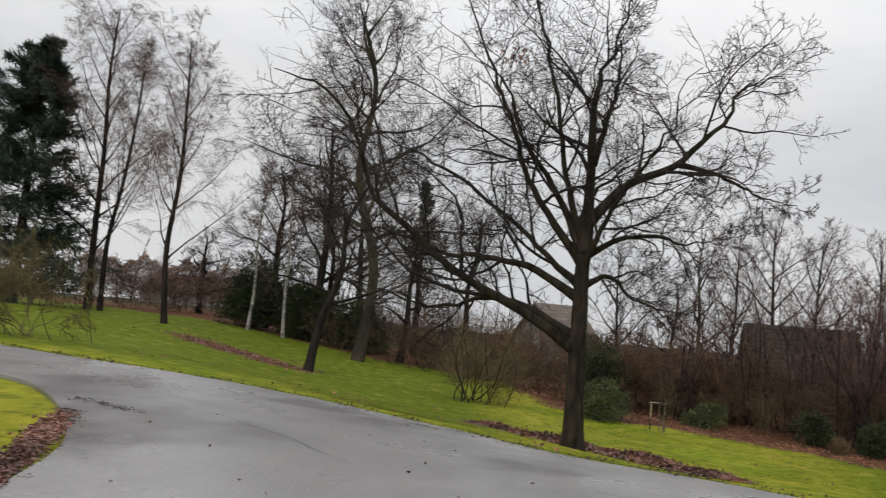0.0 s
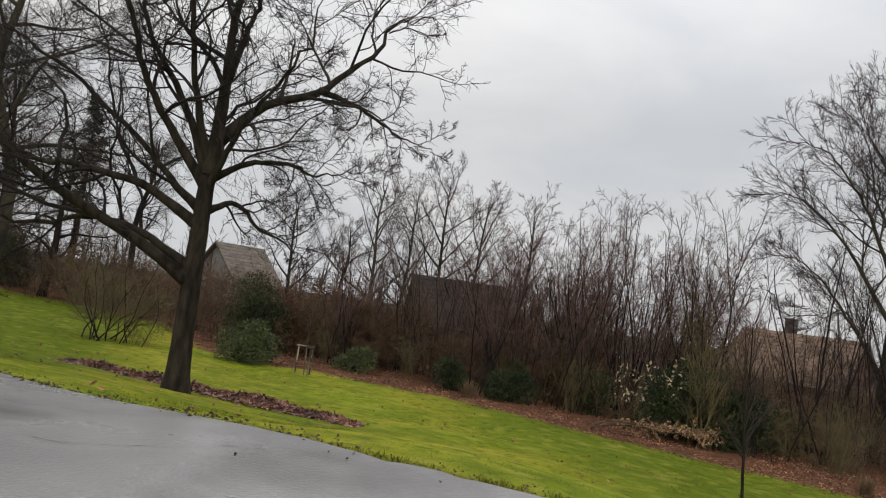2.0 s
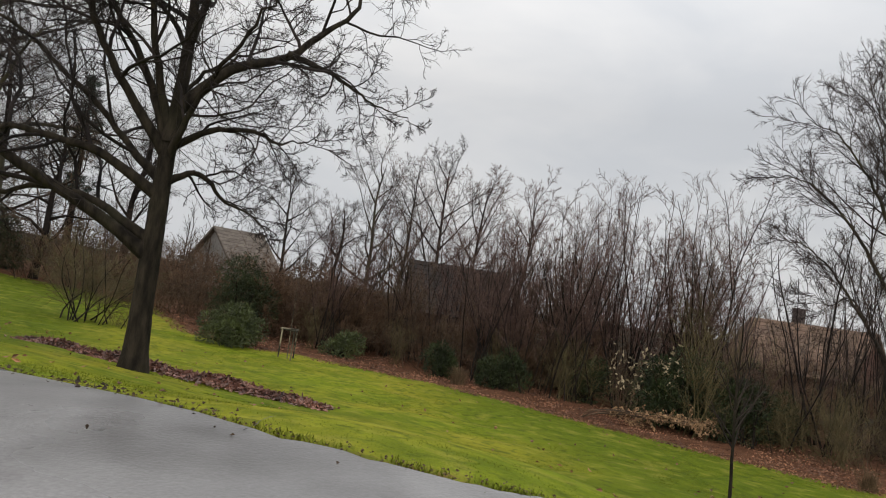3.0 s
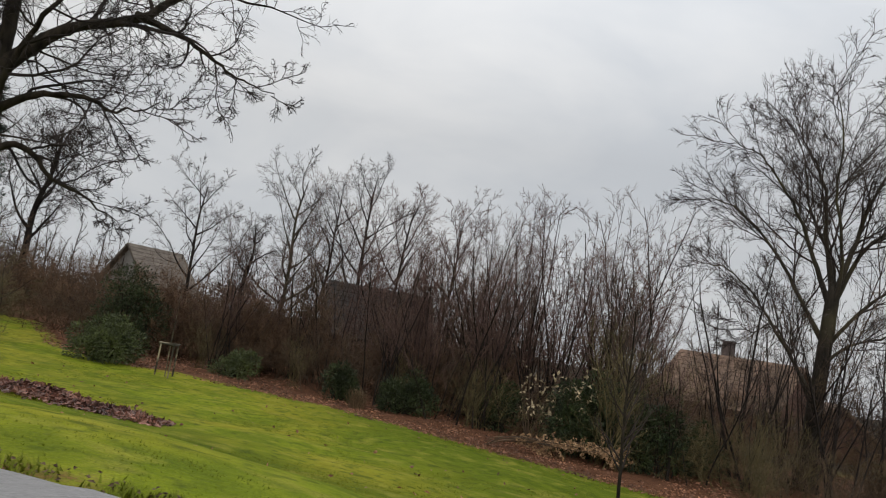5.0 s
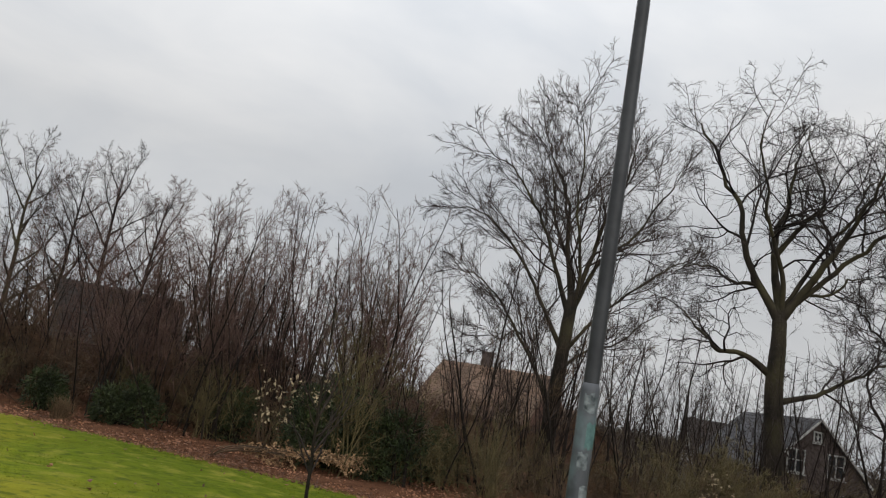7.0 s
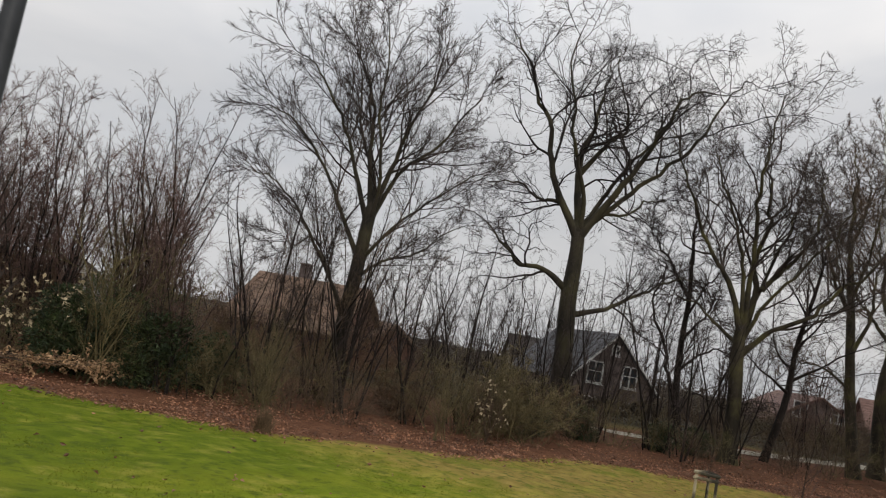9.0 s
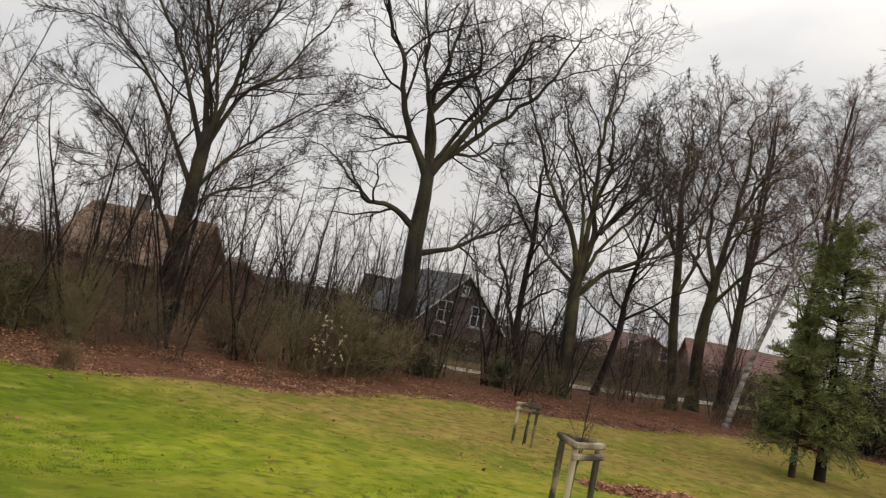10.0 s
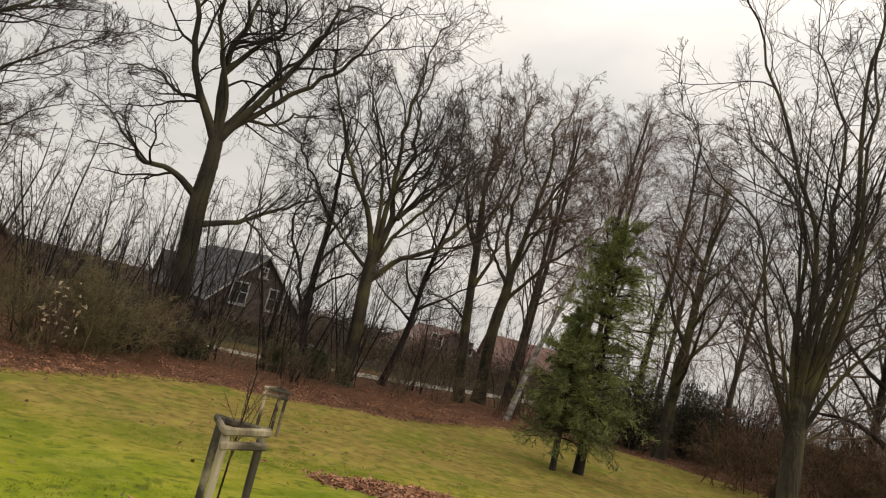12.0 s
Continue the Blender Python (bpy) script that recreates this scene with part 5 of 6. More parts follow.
# ---- evergreens ----
def evergreen_bush(name, label, at, size, seed, material, count=3600, leaf=(0.13, 0.045), lumps=26, category="bush"):
    rng = np.random.default_rng(seed)
    x, y = at
    thing = empty(name, (x, y, gz(x, y) - 0.05), label, category)
    c = unit(rng.normal(0, 1, (lumps, 3))) * rng.uniform(0.35, 0.95, (lumps, 1))
    c[:, 2] = np.abs(c[:, 2]) * 1.0
    c = c * np.array(size) * np.array([0.36, 0.36, 0.72]) + np.array([0, 0, 0.12 * size[2]])
    r = rng.uniform(0.13, 0.24, lumps) * min(size[0], size[2] * 1.3)
    i = rng.integers(lumps, size=count)
    d = unit(rng.normal(0, 1, (count, 3)) + np.array([0, 0, 0.25]))
    p = c[i] + d * (r[i] * rng.uniform(0.72, 1.08, count))[:, None]
    keep = p[:, 2] > 0.03
    d = unit(d + rng.normal(0, 0.55, d.shape))
    under("foliage", leaf_mesh("foliage", rng, p[keep], d[keep], leaf[0], leaf[1], material, 0.12), thing, kind="stuff")
    core = []
    for cc, rr in zip(c, r):
        st = np.linspace(np.array([0, 0, 0.0]) + rng.normal(0, 0.08, 3) * np.array([1, 1, 0]), cc, 5)[None]
        core.append(tubes(st, np.linspace(0.03, 0.012, 5)[None], 5))
    under("stem_growth", joined("stem_growth", core, M_DARKBARK), thing, kind="stuff")
    return thing


evergreen_bush("rhododendron", "rounded glossy evergreen rhododendron at the lawn's edge", (6.15, 28.7), (3.1, 2.5, 1.9), 81, M_RHODO, 7500)
evergreen_bush("rhododendron", "taller dark evergreen behind the rounded bush", (6.9, 32.6), (3.4, 3.0, 3.5), 82, M_YEW, 7000)
for x, y, size, seed, m, n in ((10.4, 29.6, (2.3, 1.8, 1.2), 83, M_RHODO, 2600), (13.5, 27.2, (1.6, 1.5, 1.6), 84, M_YEW, 2600), (15.4, 26.0, (2.4, 2.0, 1.6), 85, M_YEW, 3600),
                               (19.9, 22.0, (3.2, 2.6, 3.2), 86, M_LAUREL, 9000), (21.3, 21.0, (3.2, 2.6, 3.4), 87, M_LAUREL, 9000), (23.6, 21.6, (2.6, 2.2, 2.0), 88, M_YEW, 3600),
                               (18.6, 25.2, (2.2, 2.0, 2.0), 89, M_YEW, 2800)):
    evergreen_bush("evergreen_shrub", "dark evergreen shrub in the leaf-covered bed", (x, y), size, seed, m, n)
for x, y, size, seed in ((37.0, 15.6, (2.2, 1.8, 1.4), 90), (40.8, 13.6, (2.2, 1.6, 1.3), 91), (42.6, 12.8, (2.0, 1.6, 1.2), 92), (34.6, 16.4, (2.2, 1.7, 1.5), 116), (50, 3.0, (2.2, 2, 1.6), 93), (51.8, -0.9, (5.0, 3.5, 4.6), 94), (54.5, -3.6, (5.5, 3.5, 4.4), 95), (57.5, -5.8, (5.0, 4.0, 4.0), 105), (60.5, -9.0, (5.0, 4.0, 3.6), 106), (56, -12, (5.0, 4.0, 4.0), 107), (51, -15, (5.0, 4.0, 3.6), 108), (45, -17, (5.0, 4.0, 3.4), 109)):
    evergreen_bush("evergreen_shrub", "low dark evergreen under the bare trees", (x, y), size, seed, M_LAUREL if size[0] < 3 else M_OLIVEDARK, 3600 if size[0] < 3 else 9000, (0.12, 0.04) if size[0] < 3 else (0.17, 0.05), 26 if size[0] < 3 else 44)
for x, y, size, seed in ((-12.5, 50.5, (5.6, 4, 5.6), 96), (-9.0, 50.0, (5.6, 4, 5.2), 97), (-5.6, 49.5, (4.5, 3.5, 3.6), 99)):
    evergreen_bush("yew", "broad dark yew behind the birches", (x, y), size, seed, M_YEW, 17000, (0.22, 0.07), 46)


def leafy_bough(name, label, at, ends, seed, material, count):
    """A long low beech bough, level and drooping at its tip, that has kept its dry leaves."""
    rng = np.random.default_rng(seed)
    x, y = at
    thing = empty(name, (x, y, gz(x, y)), label, "beech bough")
    (ax, ay, az), (bx, by, bz) = ends
    rows = []
    for _ in range(6):
        j = rng.normal(0, 0.16, (4, 3)) * np.array([1, 1, 0.6])
        rows.append(spline(np.array([(ax - 0.5, ay + 0.4, 0.0), (ax, ay, az), (ax * 0.4 + bx * 0.6, ay * 0.4 + by * 0.6, (az + bz) / 2 + 0.12), (bx, by, bz)]) + j * np.array([[0], [0.6], [1], [1.2]]), 12))
    st = np.stack(rows)
    rad = np.linspace(0.020, 0.005, 12)[None].repeat(6, 0)
    tw, tr, _ = shoots(rng, st, rad, plen(st), 10, 0.35, 42, 0.20, 4, 0.14, -0.02, rmin=0.004, flat=0.35)
    under("branch_growth", joined("branch_growth", [tubes(st, rad, 5), tubes(tw, tr, 3)], M_TWIG_BROWN), thing, kind="stuff")
    i, j = rng.integers(len(tw), size=count), rng.integers(1, 5, size=count)
    q = tw[i, j] + rng.normal(0, 0.025, (count, 3))
    q[:, 2] = np.maximum(q[:, 2], 0.03)
    under("leaf_growth", leaf_mesh("leaf_growth", rng, q, rng.normal(0, 1, (count, 3)) + np.array([0, 0, -0.8]), 0.095, 0.055, material, 0.25), thing, kind="stuff")
    return thing


leafy_bough("beech_bough", "low level beech bough holding dry orange leaves", (18.3, 21.3), ((-1.3, 0.55, 0.30), (1.75, -0.75, 0.40)), 101, M_DRYLEAF, 1500)


def leaf_scatter(name, label, category, pts, material, size, kind="stuff", seed=1, lift=0.02):
    rng = np.random.default_rng(seed)
    p = np.column_stack([pts, ground_z(pts[:, 0], pts[:, 1]) + lift * rng.uniform(0.3, 1.6, len(pts))])
    d = rng.normal(0, 1, p.shape) * np.array([1, 1, 0.35])
    me = leaf_mesh(name, rng, p, d, size, size * 0.62, material, 0.1)
    return tagged(new(name, me), label, category, kind=kind)


def pale_leaved(at, seed, count, height):
    rng = np.random.default_rng(seed)
    x, y = at
    thing = empty("pale_leaved_shrub", (x, y, gz(x, y)), "tall shrub with a few pale withered leaves", "shrub")
    n = 8
    st = grow(rng, np.zeros((n, 3)), rng.normal(0, 0.22, (n, 3)) * np.array([1, 1, 0]) + np.array([0, 0, 1.0]), height * rng.uniform(0.6, 1, n), 8, 0.1, 0.0)
    rad = np.linspace(0.02, 0.006, 9)[None].repeat(n, 0)
    tw, tr, tl = shoots(rng, st, rad, plen(st), 7, 0.35, 50, 0.3, 4, 0.15, 0.0, rmin=0.005)
    under("branch_growth", joined("branch_growth", [tubes(st, rad, 4), tubes(tw, tr, 3)], M_TWIG_BROWN), thing, kind="stuff")
    i, j = rng.integers(len(tw), size=count), rng.integers(2, 5, size=count)
    under("leaf_growth", leaf_mesh("leaf_growth", rng, tw[i, j] + rng.normal(0, 0.05, (count, 3)), rng.normal(0, 1, (count, 3)) + np.array([0, 0, -0.8]), 0.15, 0.09, M_PALELEAF, 0.2), thing, kind="stuff")


pale_leaved((19.6, 22.0), 104, 130, 2.8)
pale_leaved((18.4, 22.9), 105, 80, 2.9)
pale_leaved((29.4, 14.9), 106, 55, 2.0)


def dry_tuft(at, height, seed):
    rng = np.random.default_rng(seed)
    x, y = at
    n = 260
    p = rng.normal(0, 0.10, (n, 3)) * np.array([1, 1, 0])
    st = grow(rng, p, rng.normal(0, 0.25, (n, 3)) * np.array([1, 1, 0]) + np.array([0, 0, 1.0]), height * rng.uniform(0.5, 1.1, n), 4, 0.10, -0.06)
    ob = new("dry_grass_tuft", mesh_np("dry_grass_tuft", *twigs(st, np.linspace(0.006, 0.002, 5)[None].repeat(n, 0)), M_TWIG_TAN))
    ob.matrix_world = pose(x, y, gz(x, y))
    tagged(ob, "tuft of tan dry grass at the bed's edge", "grass tuft")


dry_tuft((21.4, 15.9), 0.6, 107)
dry_tuft((13.6, 25.6), 0.7, 108)


def conifer(name, label, at, height, spread, seed, needle, bark, whorls=20, bare=0.12, lean=(0, 0), tuft=0.20, per=7, sag=-0.05, dense=13, full=(0.8, 1.0, 0.87, 0.47, 0.12)):
    rng = np.random.default_rng(seed)
    x, y = at
    thing = empty(name, (x, y, gz(x, y) - 0.05), label, "conifer")
    tr = spline([(0, 0, 0), (lean[0] * 0.3, lean[1] * 0.3, height * 0.35), (lean[0] * 0.7, lean[1] * 0.7, height * 0.7), (lean[0], lean[1], height)], 16)
    rt = np.linspace(0.022 * height, 0.01, 16)
    under("trunk", mesh_np("trunk", *tubes(tr[None], rt[None], 10), bark), thing)
    n = whorls * per
    t = bare + (0.97 - bare) * (np.repeat(np.arange(whorls), per) + rng.random(n)) / whorls
    idx = t * 15
    i = np.minimum(idx.astype(int), 14)
    p = tr[i] + (tr[i + 1] - tr[i]) * (idx - i)[:, None]
    az = rng.uniform(0, 6.28, n)
    el = -0.08 + 0.75 * t
    d = np.stack([np.cos(az), np.sin(az), el], 1)
    prof = np.interp(t, [bare, bare + 0.08, 0.4, 0.75, 1.0], full) * (0.72 + 0.28 * np.cos(t * whorls * 6.28 / 2.5))
    ln = spread * prof * rng.uniform(0.55, 1.2, n)
    st = grow(rng, p, d, ln, 6, 0.10, sag)
    rad = np.linspace(0.02, 0.006, 7)[None].repeat(n, 0)
    tw, r2, l2 = shoots(rng, st, rad, np.maximum(ln, 0.5), 8, 0.22, 48, 0.42, 3, 0.12, 0.02, rmin=0.005, flat=0.5)
    under("branch_growth", joined("branch_growth", [tubes(st, rad, 4), tubes(tw, r2, 3)], bark), thing, kind="stuff")
    m = len(tw)
    q = np.repeat(np.arange(m), dense)
    f = rng.random(len(q)) * 2.99
    k = f.astype(int)
    pos = tw[q, k] * (1 - (f - k))[:, None] + tw[q, k + 1] * (f - k)[:, None]
    dr = unit(tw[q, k + 1] - tw[q, k]) * 0.7 + rng.normal(0, 0.55, (len(q), 3))
    under("needles", leaf_mesh("needles", rng, pos, dr, tuft, tuft * 0.13, needle, 0.05), thing, kind="stuff")
    return thing


conifer("spruce", "olive-green spruce with loose shaggy branches on the lawn", (36.4, 1.2), 7.9, 2.4, 111, M_NEEDLE, M_DARKBARK, 18, 0.14, (0.0, 0.2), 0.15, 12, -0.08, 24, (0.62, 0.9, 0.92, 0.74, 0.2))
conifer("spruce", "smaller spruce close beside the tall one", (35.9, 1.95), 4.9, 1.9, 112, M_NEEDLE, M_GREYBARK, 11, 0.19, (0.0, 0.2), 0.15, 11, -0.08, 24)
conifer("pine", "tall dark pine beyond the west lawn", (-26.2, 45.5), 16.5, 6.0, 113, M_PINE, M_DARKBARK, 18, 0.06, (0, 0), 0.5, 13, -0.04, 24)
conifer("pine", "tall dark pine beyond the west lawn", (-33.0, 47.5), 19, 4.6, 114, M_PINE, M_DARKBARK, 17, 0.14, (0, 0), 0.44, 6, -0.02, 12)
conifer("pine", "thin ragged pine behind the oak", (-2.0, 55.0), 13, 2.6, 115, M_PINE, M_DARKBARK, 14, 0.35, (0, 0), 0.36, 5, -0.02, 10)


# ---- staked young trees and the lamp post ----
def staked_tree(label, at, turn, height, side, seed, stem_h, rails=2, stem_bark=M_BARK, r=0.013):
    rng = np.random.default_rng(seed)
    x, y = at
    thing = empty("tree_stake_frame", (x, y, gz(x, y)), label, "tree stake", "staked young trees", turn=turn)
    corners = [(side * 0.577 * math.cos(radians(a)), side * 0.577 * math.sin(radians(a))) for a in (90, 210, 330)]
    for cx, cy in corners:
        pts = np.array([(cx * (1.03 - 0.03 * t), cy * (1.03 - 0.03 * t), -0.15 + (height + 0.15 + rng.uniform(-0.01, 0.03) * 0) * t) for t in np.linspace(0, 1, 6)])
        v, f = tubes(pts[None], np.full((1, 6), 0.036 if rails == 2 else 0.026) * rng.uniform(0.94, 1.06, (1, 6)), 10)
        bm = bmesh.new()
        vs = [bm.verts.new(q) for q in v]
        for q in f:
            bm.faces.new([vs[k] for k in q])
        bm.faces.new(vs[-10:])
        part("post", bm, M_STAKE, thing, smooth=True)
    for k, (a, b) in enumerate(((0, 1), (1, 2), (2, 0))):
        (ax, ay), (bx, by) = corners[a], corners[b]
        ang = math.degrees(math.atan2(by - ay, bx - ax))
        for h in ((height - 0.03,) if k != 0 else (height - 0.03, height - 0.15)[:rails]):
            bm = bmesh.new()
            box(bm, (ax + bx) / 2 - 0.036 * math.sin(radians(ang)) * -1, (ay + by) / 2 - 0.036 * math.cos(radians(ang)), h + 0.004 * k, side + 0.13, 0.045, 0.072 if rails == 2 else 0.05, ang, 0.016)
            part("rail", bm, M_STAKE, thing, "half-round wooden rail")
    st = grow(rng, np.array([[0, 0, -0.05]]), np.array([[0.02, 0.0, 1.0]]), np.array([stem_h]), 10, 0.012, 0.02)
    sr = np.linspace(r, 0.005, 11)[None]
    tree = empty("young_tree", (x, y, gz(x, y)), "thin bare young tree tied between stakes", "young tree", "young trees", turn=turn)
    under("trunk", mesh_np("trunk", *tubes(st, sr, 8), stem_bark), tree)
    tw, tr, tl = shoots(rng, st, sr, np.array([stem_h]), 14, 0.5, 32, 0.30, 5, 0.08, 0.06, rmin=0.004)
    t2, r2, _ = shoots(rng, tw, tr, tl, 4, 0.3, 34, 0.4, 3, 0.1, 0.04, rmin=0.003)
    under("twig_growth", joined("twig_growth", [tubes(tw, tr, 4), tubes(t2, r2, 3)], M_TWIG_RED), tree, kind="stuff")
    return thing


staked_tree("weathered three-post tree stake frame on the lawn", (18.55, 4.02), 97, 1.22, 0.40, 121, 1.75)
staked_tree("pale three-post tree stake frame near the bed", (28.05, 7.8), 40, 1.0, 0.46, 122, 1.6)
staked_tree("thin three-post tree stake frame beside the rhododendron", (7.9, 26.9), 70, 1.0, 0.52, 123, 2.6, 1, M_STAKE, 0.020)


def young_tree(at, height, seed, label):
    rng = np.random.default_rng(seed)
    x, y = at
    tree = empty("young_tree", (x, y, gz(x, y)), label, "young tree", "young trees")
    st = grow(rng, np.array([[0, 0, -0.05]]), np.array([[0.03, 0.05, 1.0]]), np.array([height]), 12, 0.03, 0.02)
    sr = np.linspace(0.034, 0.009, 13)[None]
    under("trunk", mesh_np("trunk", *tubes(st, sr, 8), M_BARK), tree)
    tw, tr, tl = shoots(rng, st, sr, np.array([height]), 24, 0.28, 40, 0.30, 6, 0.10, 0.05, rmin=0.0045)
    t2, r2, _ = shoots(rng, tw, tr, tl, 5, 0.25, 36, 0.4, 3, 0.1, 0.04, rmin=0.0035)
    under("twig_growth", joined("twig_growth", [tubes(tw, tr, 4), tubes(t2, r2, 3)], M_TWIG), tree, kind="stuff")


young_tree((13.15, 12.05), 3.6, 124, "slim bare young tree alone on the lawn")


def lamp_post(at):
    x, y = at
    thing = empty("lamp_post", (x, y, gz(x, y)), "plain grey steel lamp post with torn stickers", "lamp post")

    def lathe(name, profile, material, label=""):
        bm = bmesh.new()
        k, rings = 28, []
        for r, z in profile:
            rings.append([bm.verts.new((r * math.cos(6.2832 * i / k), r * math.sin(6.2832 * i / k), z)) for i in range(k)])
        for a, b in zip(rings, rings[1:]):
            for i in range(k):
                bm.faces.new((a[i], a[(i + 1) % k], b[(i + 1) % k], b[i]))
        bm.faces.new(rings[-1])
        return part(name, bm, material, thing, label, True)

    lathe("lower_pole", [(0.055, -0.3), (0.055, 0.9), (0.053, 1.86), (0.046, 1.90)], M_STEEL_LOW, "paler scuffed lower pole")
    lathe("upper_pole", [(0.044, 1.80), (0.044, 1.95), (0.039, 4.2), (0.035, 6.0)], M_STEEL, "dark weathered upper pole")
    lathe("cap", [(0.039, 5.99), (0.039, 6.03), (0.03, 6.05)], M_STEEL)
    way = math.degrees(math.atan2(2.45 - y, 9.0 - x))

    def patch(name, z, h, turn, wide, material, label, r=0.0557):
        bm = bmesh.new()
        n = 7
        rng = np.random.default_rng(int(z * 100))
        vs = []
        for i in range(n):
            a = radians(way + turn + wide * (i / (n - 1) - 0.5))
            vs.append([bm.verts.new((r * math.cos(a), r * math.sin(a), zz)) for zz in (z - h / 2 + rng.uniform(-0.1, 0.1) * h, z + h / 2 + rng.uniform(-0.1, 0.1) * h)])
        for a, b in zip(vs, vs[1:]):
            bm.faces.new((a[0], b[0], b[1], a[1]))
        part(name, bm, material, thing, label)

    patch("sticker", 1.79, 0.10, -12, 80, M_STICKER, "torn pale sticker")
    patch("sticker", 1.62, 0.13, 18, 70, M_STICKER_T, "torn teal sticker")
    patch("sticker", 1.48, 0.09, -16, 60, M_STICKER, "torn pale sticker")
    patch("sticker", 1.30, 0.12, 20, 66, M_STICKER, "scuffed pale sticker")
    patch("service_door", 0.94, 0.34, 0, 74, M_STEEL_LOW, "flush service door", 0.0560)
    bm = bmesh.new()
    a = radians(way)
    bmesh.ops.create_cone(bm, cap_ends=True, segments=12, radius1=0.011, radius2=0.009, depth=0.012,
                          matrix=pose(0.058 * math.cos(a), 0.058 * math.sin(a), 1.11, 0, 90, way))
    part("lock_bolt", bm, M_STICKER, thing, "pale lock bolt")


lamp_post((10.655, 5.72))


# ---- houses beyond the trees ----
def house(name, label, at, turn, wide, deep, eaves, ridge, wall_m, roof_m, windows=(), chimney=None, base=None, over=0.35):
    """A gabled house: its gables face local -y and +y. windows: (face, across, height, width, tall)."""
    x, y = at
    z = gz(x, y) if base is None else base
    thing = empty(name, (x, y, z), label, "house", turn=turn)
    w, d = wide / 2, deep / 2
    bm = bmesh.new()
    lo = [bm.verts.new(q) for q in ((-w, -d, -0.4), (w, -d, -0.4), (w, d, -0.4), (-w, d, -0.4))]
    hi = [bm.verts.new(q) for q in ((-w, -d, eaves), (w, -d, eaves), (w, d, eaves), (-w, d, eaves))]
    t0, t1 = bm.verts.new((0, -d, ridge - 0.12)), bm.verts.new((0, d, ridge - 0.12))
    bm.faces.new((lo[0], lo[1], hi[1], t0, hi[0]))
    bm.faces.new((lo[2], lo[3], hi[3], t1, hi[2]))
    bm.faces.new((lo[1], lo[2], hi[2], hi[1]))
    bm.faces.new((lo[3], lo[0], hi[0], hi[3]))
    part("wall", bm, wall_m, thing)
    slope = math.atan2(ridge - eaves, w)
    ln = math.hypot(w, ridge - eaves) + over
    rows = max(6, int(ln / 0.34))
    for sgn in (-1, 1):
        # one slab with stepped tile courses, from the ridge down
        prof = [(0.0, -0.10), (0.0, 0.06)]
        for k in range(rows):
            prof += [((k + 1) / rows * ln, 0.080), ((k + 1) / rows * ln + 0.004, 0.06)]
        prof.append((ln, -0.10))
        c, s = math.cos(slope), math.sin(slope)
        bm = bmesh.new()
        ends = [[bm.verts.new((sgn * (u * c + v * s), yy, ridge - u * s + v * c)) for u, v in prof] for yy in (-d - over, d + over)]
        m = len(prof)
        for k in range(m):
            bm.faces.new((ends[0][k], ends[0][(k + 1) % m], ends[1][(k + 1) % m], ends[1][k]))
        bm.faces.new(ends[0])
        bm.faces.new(ends[1][::-1])
        bmesh.ops.recalc_face_normals(bm, faces=bm.faces)
        part("roof", bm, roof_m, thing)
        cx, cz = sgn * c * ln / 2, ridge - s * ln / 2
        for e in (-1, 1):
            bm = bmesh.new()
            box(bm, cx, e * (d + over + 0.02), cz - 0.02, ln, 0.03, 0.13, 0, 0, (0, sgn * math.degrees(slope), 0))
            part("bargeboard", bm, M_WHITE if len(windows) > 4 else roof_m, thing, "pale bargeboard" if len(windows) > 4 else "")
    for face, a, h, ww, hh in windows:
        px, py, rot = {"s": (a, -d, 0), "n": (a, d, 180), "w": (-w, a, -90), "e": (w, a, 90)}[face]
        win = new("window")
        win.parent = thing
        win.matrix_local = pose(px, py, h, 0, 0, rot)
        bm = bmesh.new()
        for bx, bz, sx, sz in ((-ww / 2, 0, 0.09, hh), (ww / 2, 0, 0.09, hh), (0, 0, 0.07, hh), (0, hh / 2, ww + 0.09, 0.10), (0, -hh / 2, ww + 0.09, 0.10), (0, 0.04 * hh, ww, 0.06)):
            box(bm, bx, -0.05 - 0.004 * (sx > sz), bz, sx, 0.08, sz)
        part("frame", bm, M_WHITE, win, "white window frame with glazing bars")
        bm = bmesh.new()
        box(bm, 0, -0.012, 0, ww, 0.02, hh)
        part("pane", bm, M_GLASS, win, "dark window glass")
        bm = bmesh.new()
        box(bm, 0, -0.09, -hh / 2 - 0.1, ww + 0.24, 0.18, 0.06)
        part("sill", bm, M_WHITE, win, "pale sill")
    if chimney:
        bm = bmesh.new()
        box(bm, chimney[0], chimney[1], ridge + 0.2, 0.6, 0.6, 1.4, 0, 0.02)
        box(bm, chimney[0], chimney[1], ridge + 0.92, 0.72, 0.72, 0.1, 0, 0.02)
        part("chimney", bm, M_BRICK, thing, "brick chimney")
    return thing


house("brick_house", "dark brick gabled house with white windows", (60.6, 27.6), -38, 6.7, 10, 1.75, 5.2, M_BRICK, M_ROOFGREY,
      (("s", -1.3, 2.45, 1.1, 1.4), ("s", 1.3, 2.45, 1.1, 1.4), ("s", 0, 4.1, 0.5, 0.6), ("s", -1.5, 0.2, 1.2, 1.1), ("s", 1.5, 0.2, 1.2, 1.1)))
house("brown_house", "house with a broad weathered brown tile roof", (41.3, 36.6), 20, 6.6, 7.0, 1.9, 4.7, M_BRICKRED, M_ROOFBROWN, (), (0.5, 1.0))
house("brown_house_wing", "lower wing with a brown tile roof", (45.2, 33.4), -40, 5.0, 6.0, 1.0, 3.0, M_BRICKRED, M_ROOFBROWN)
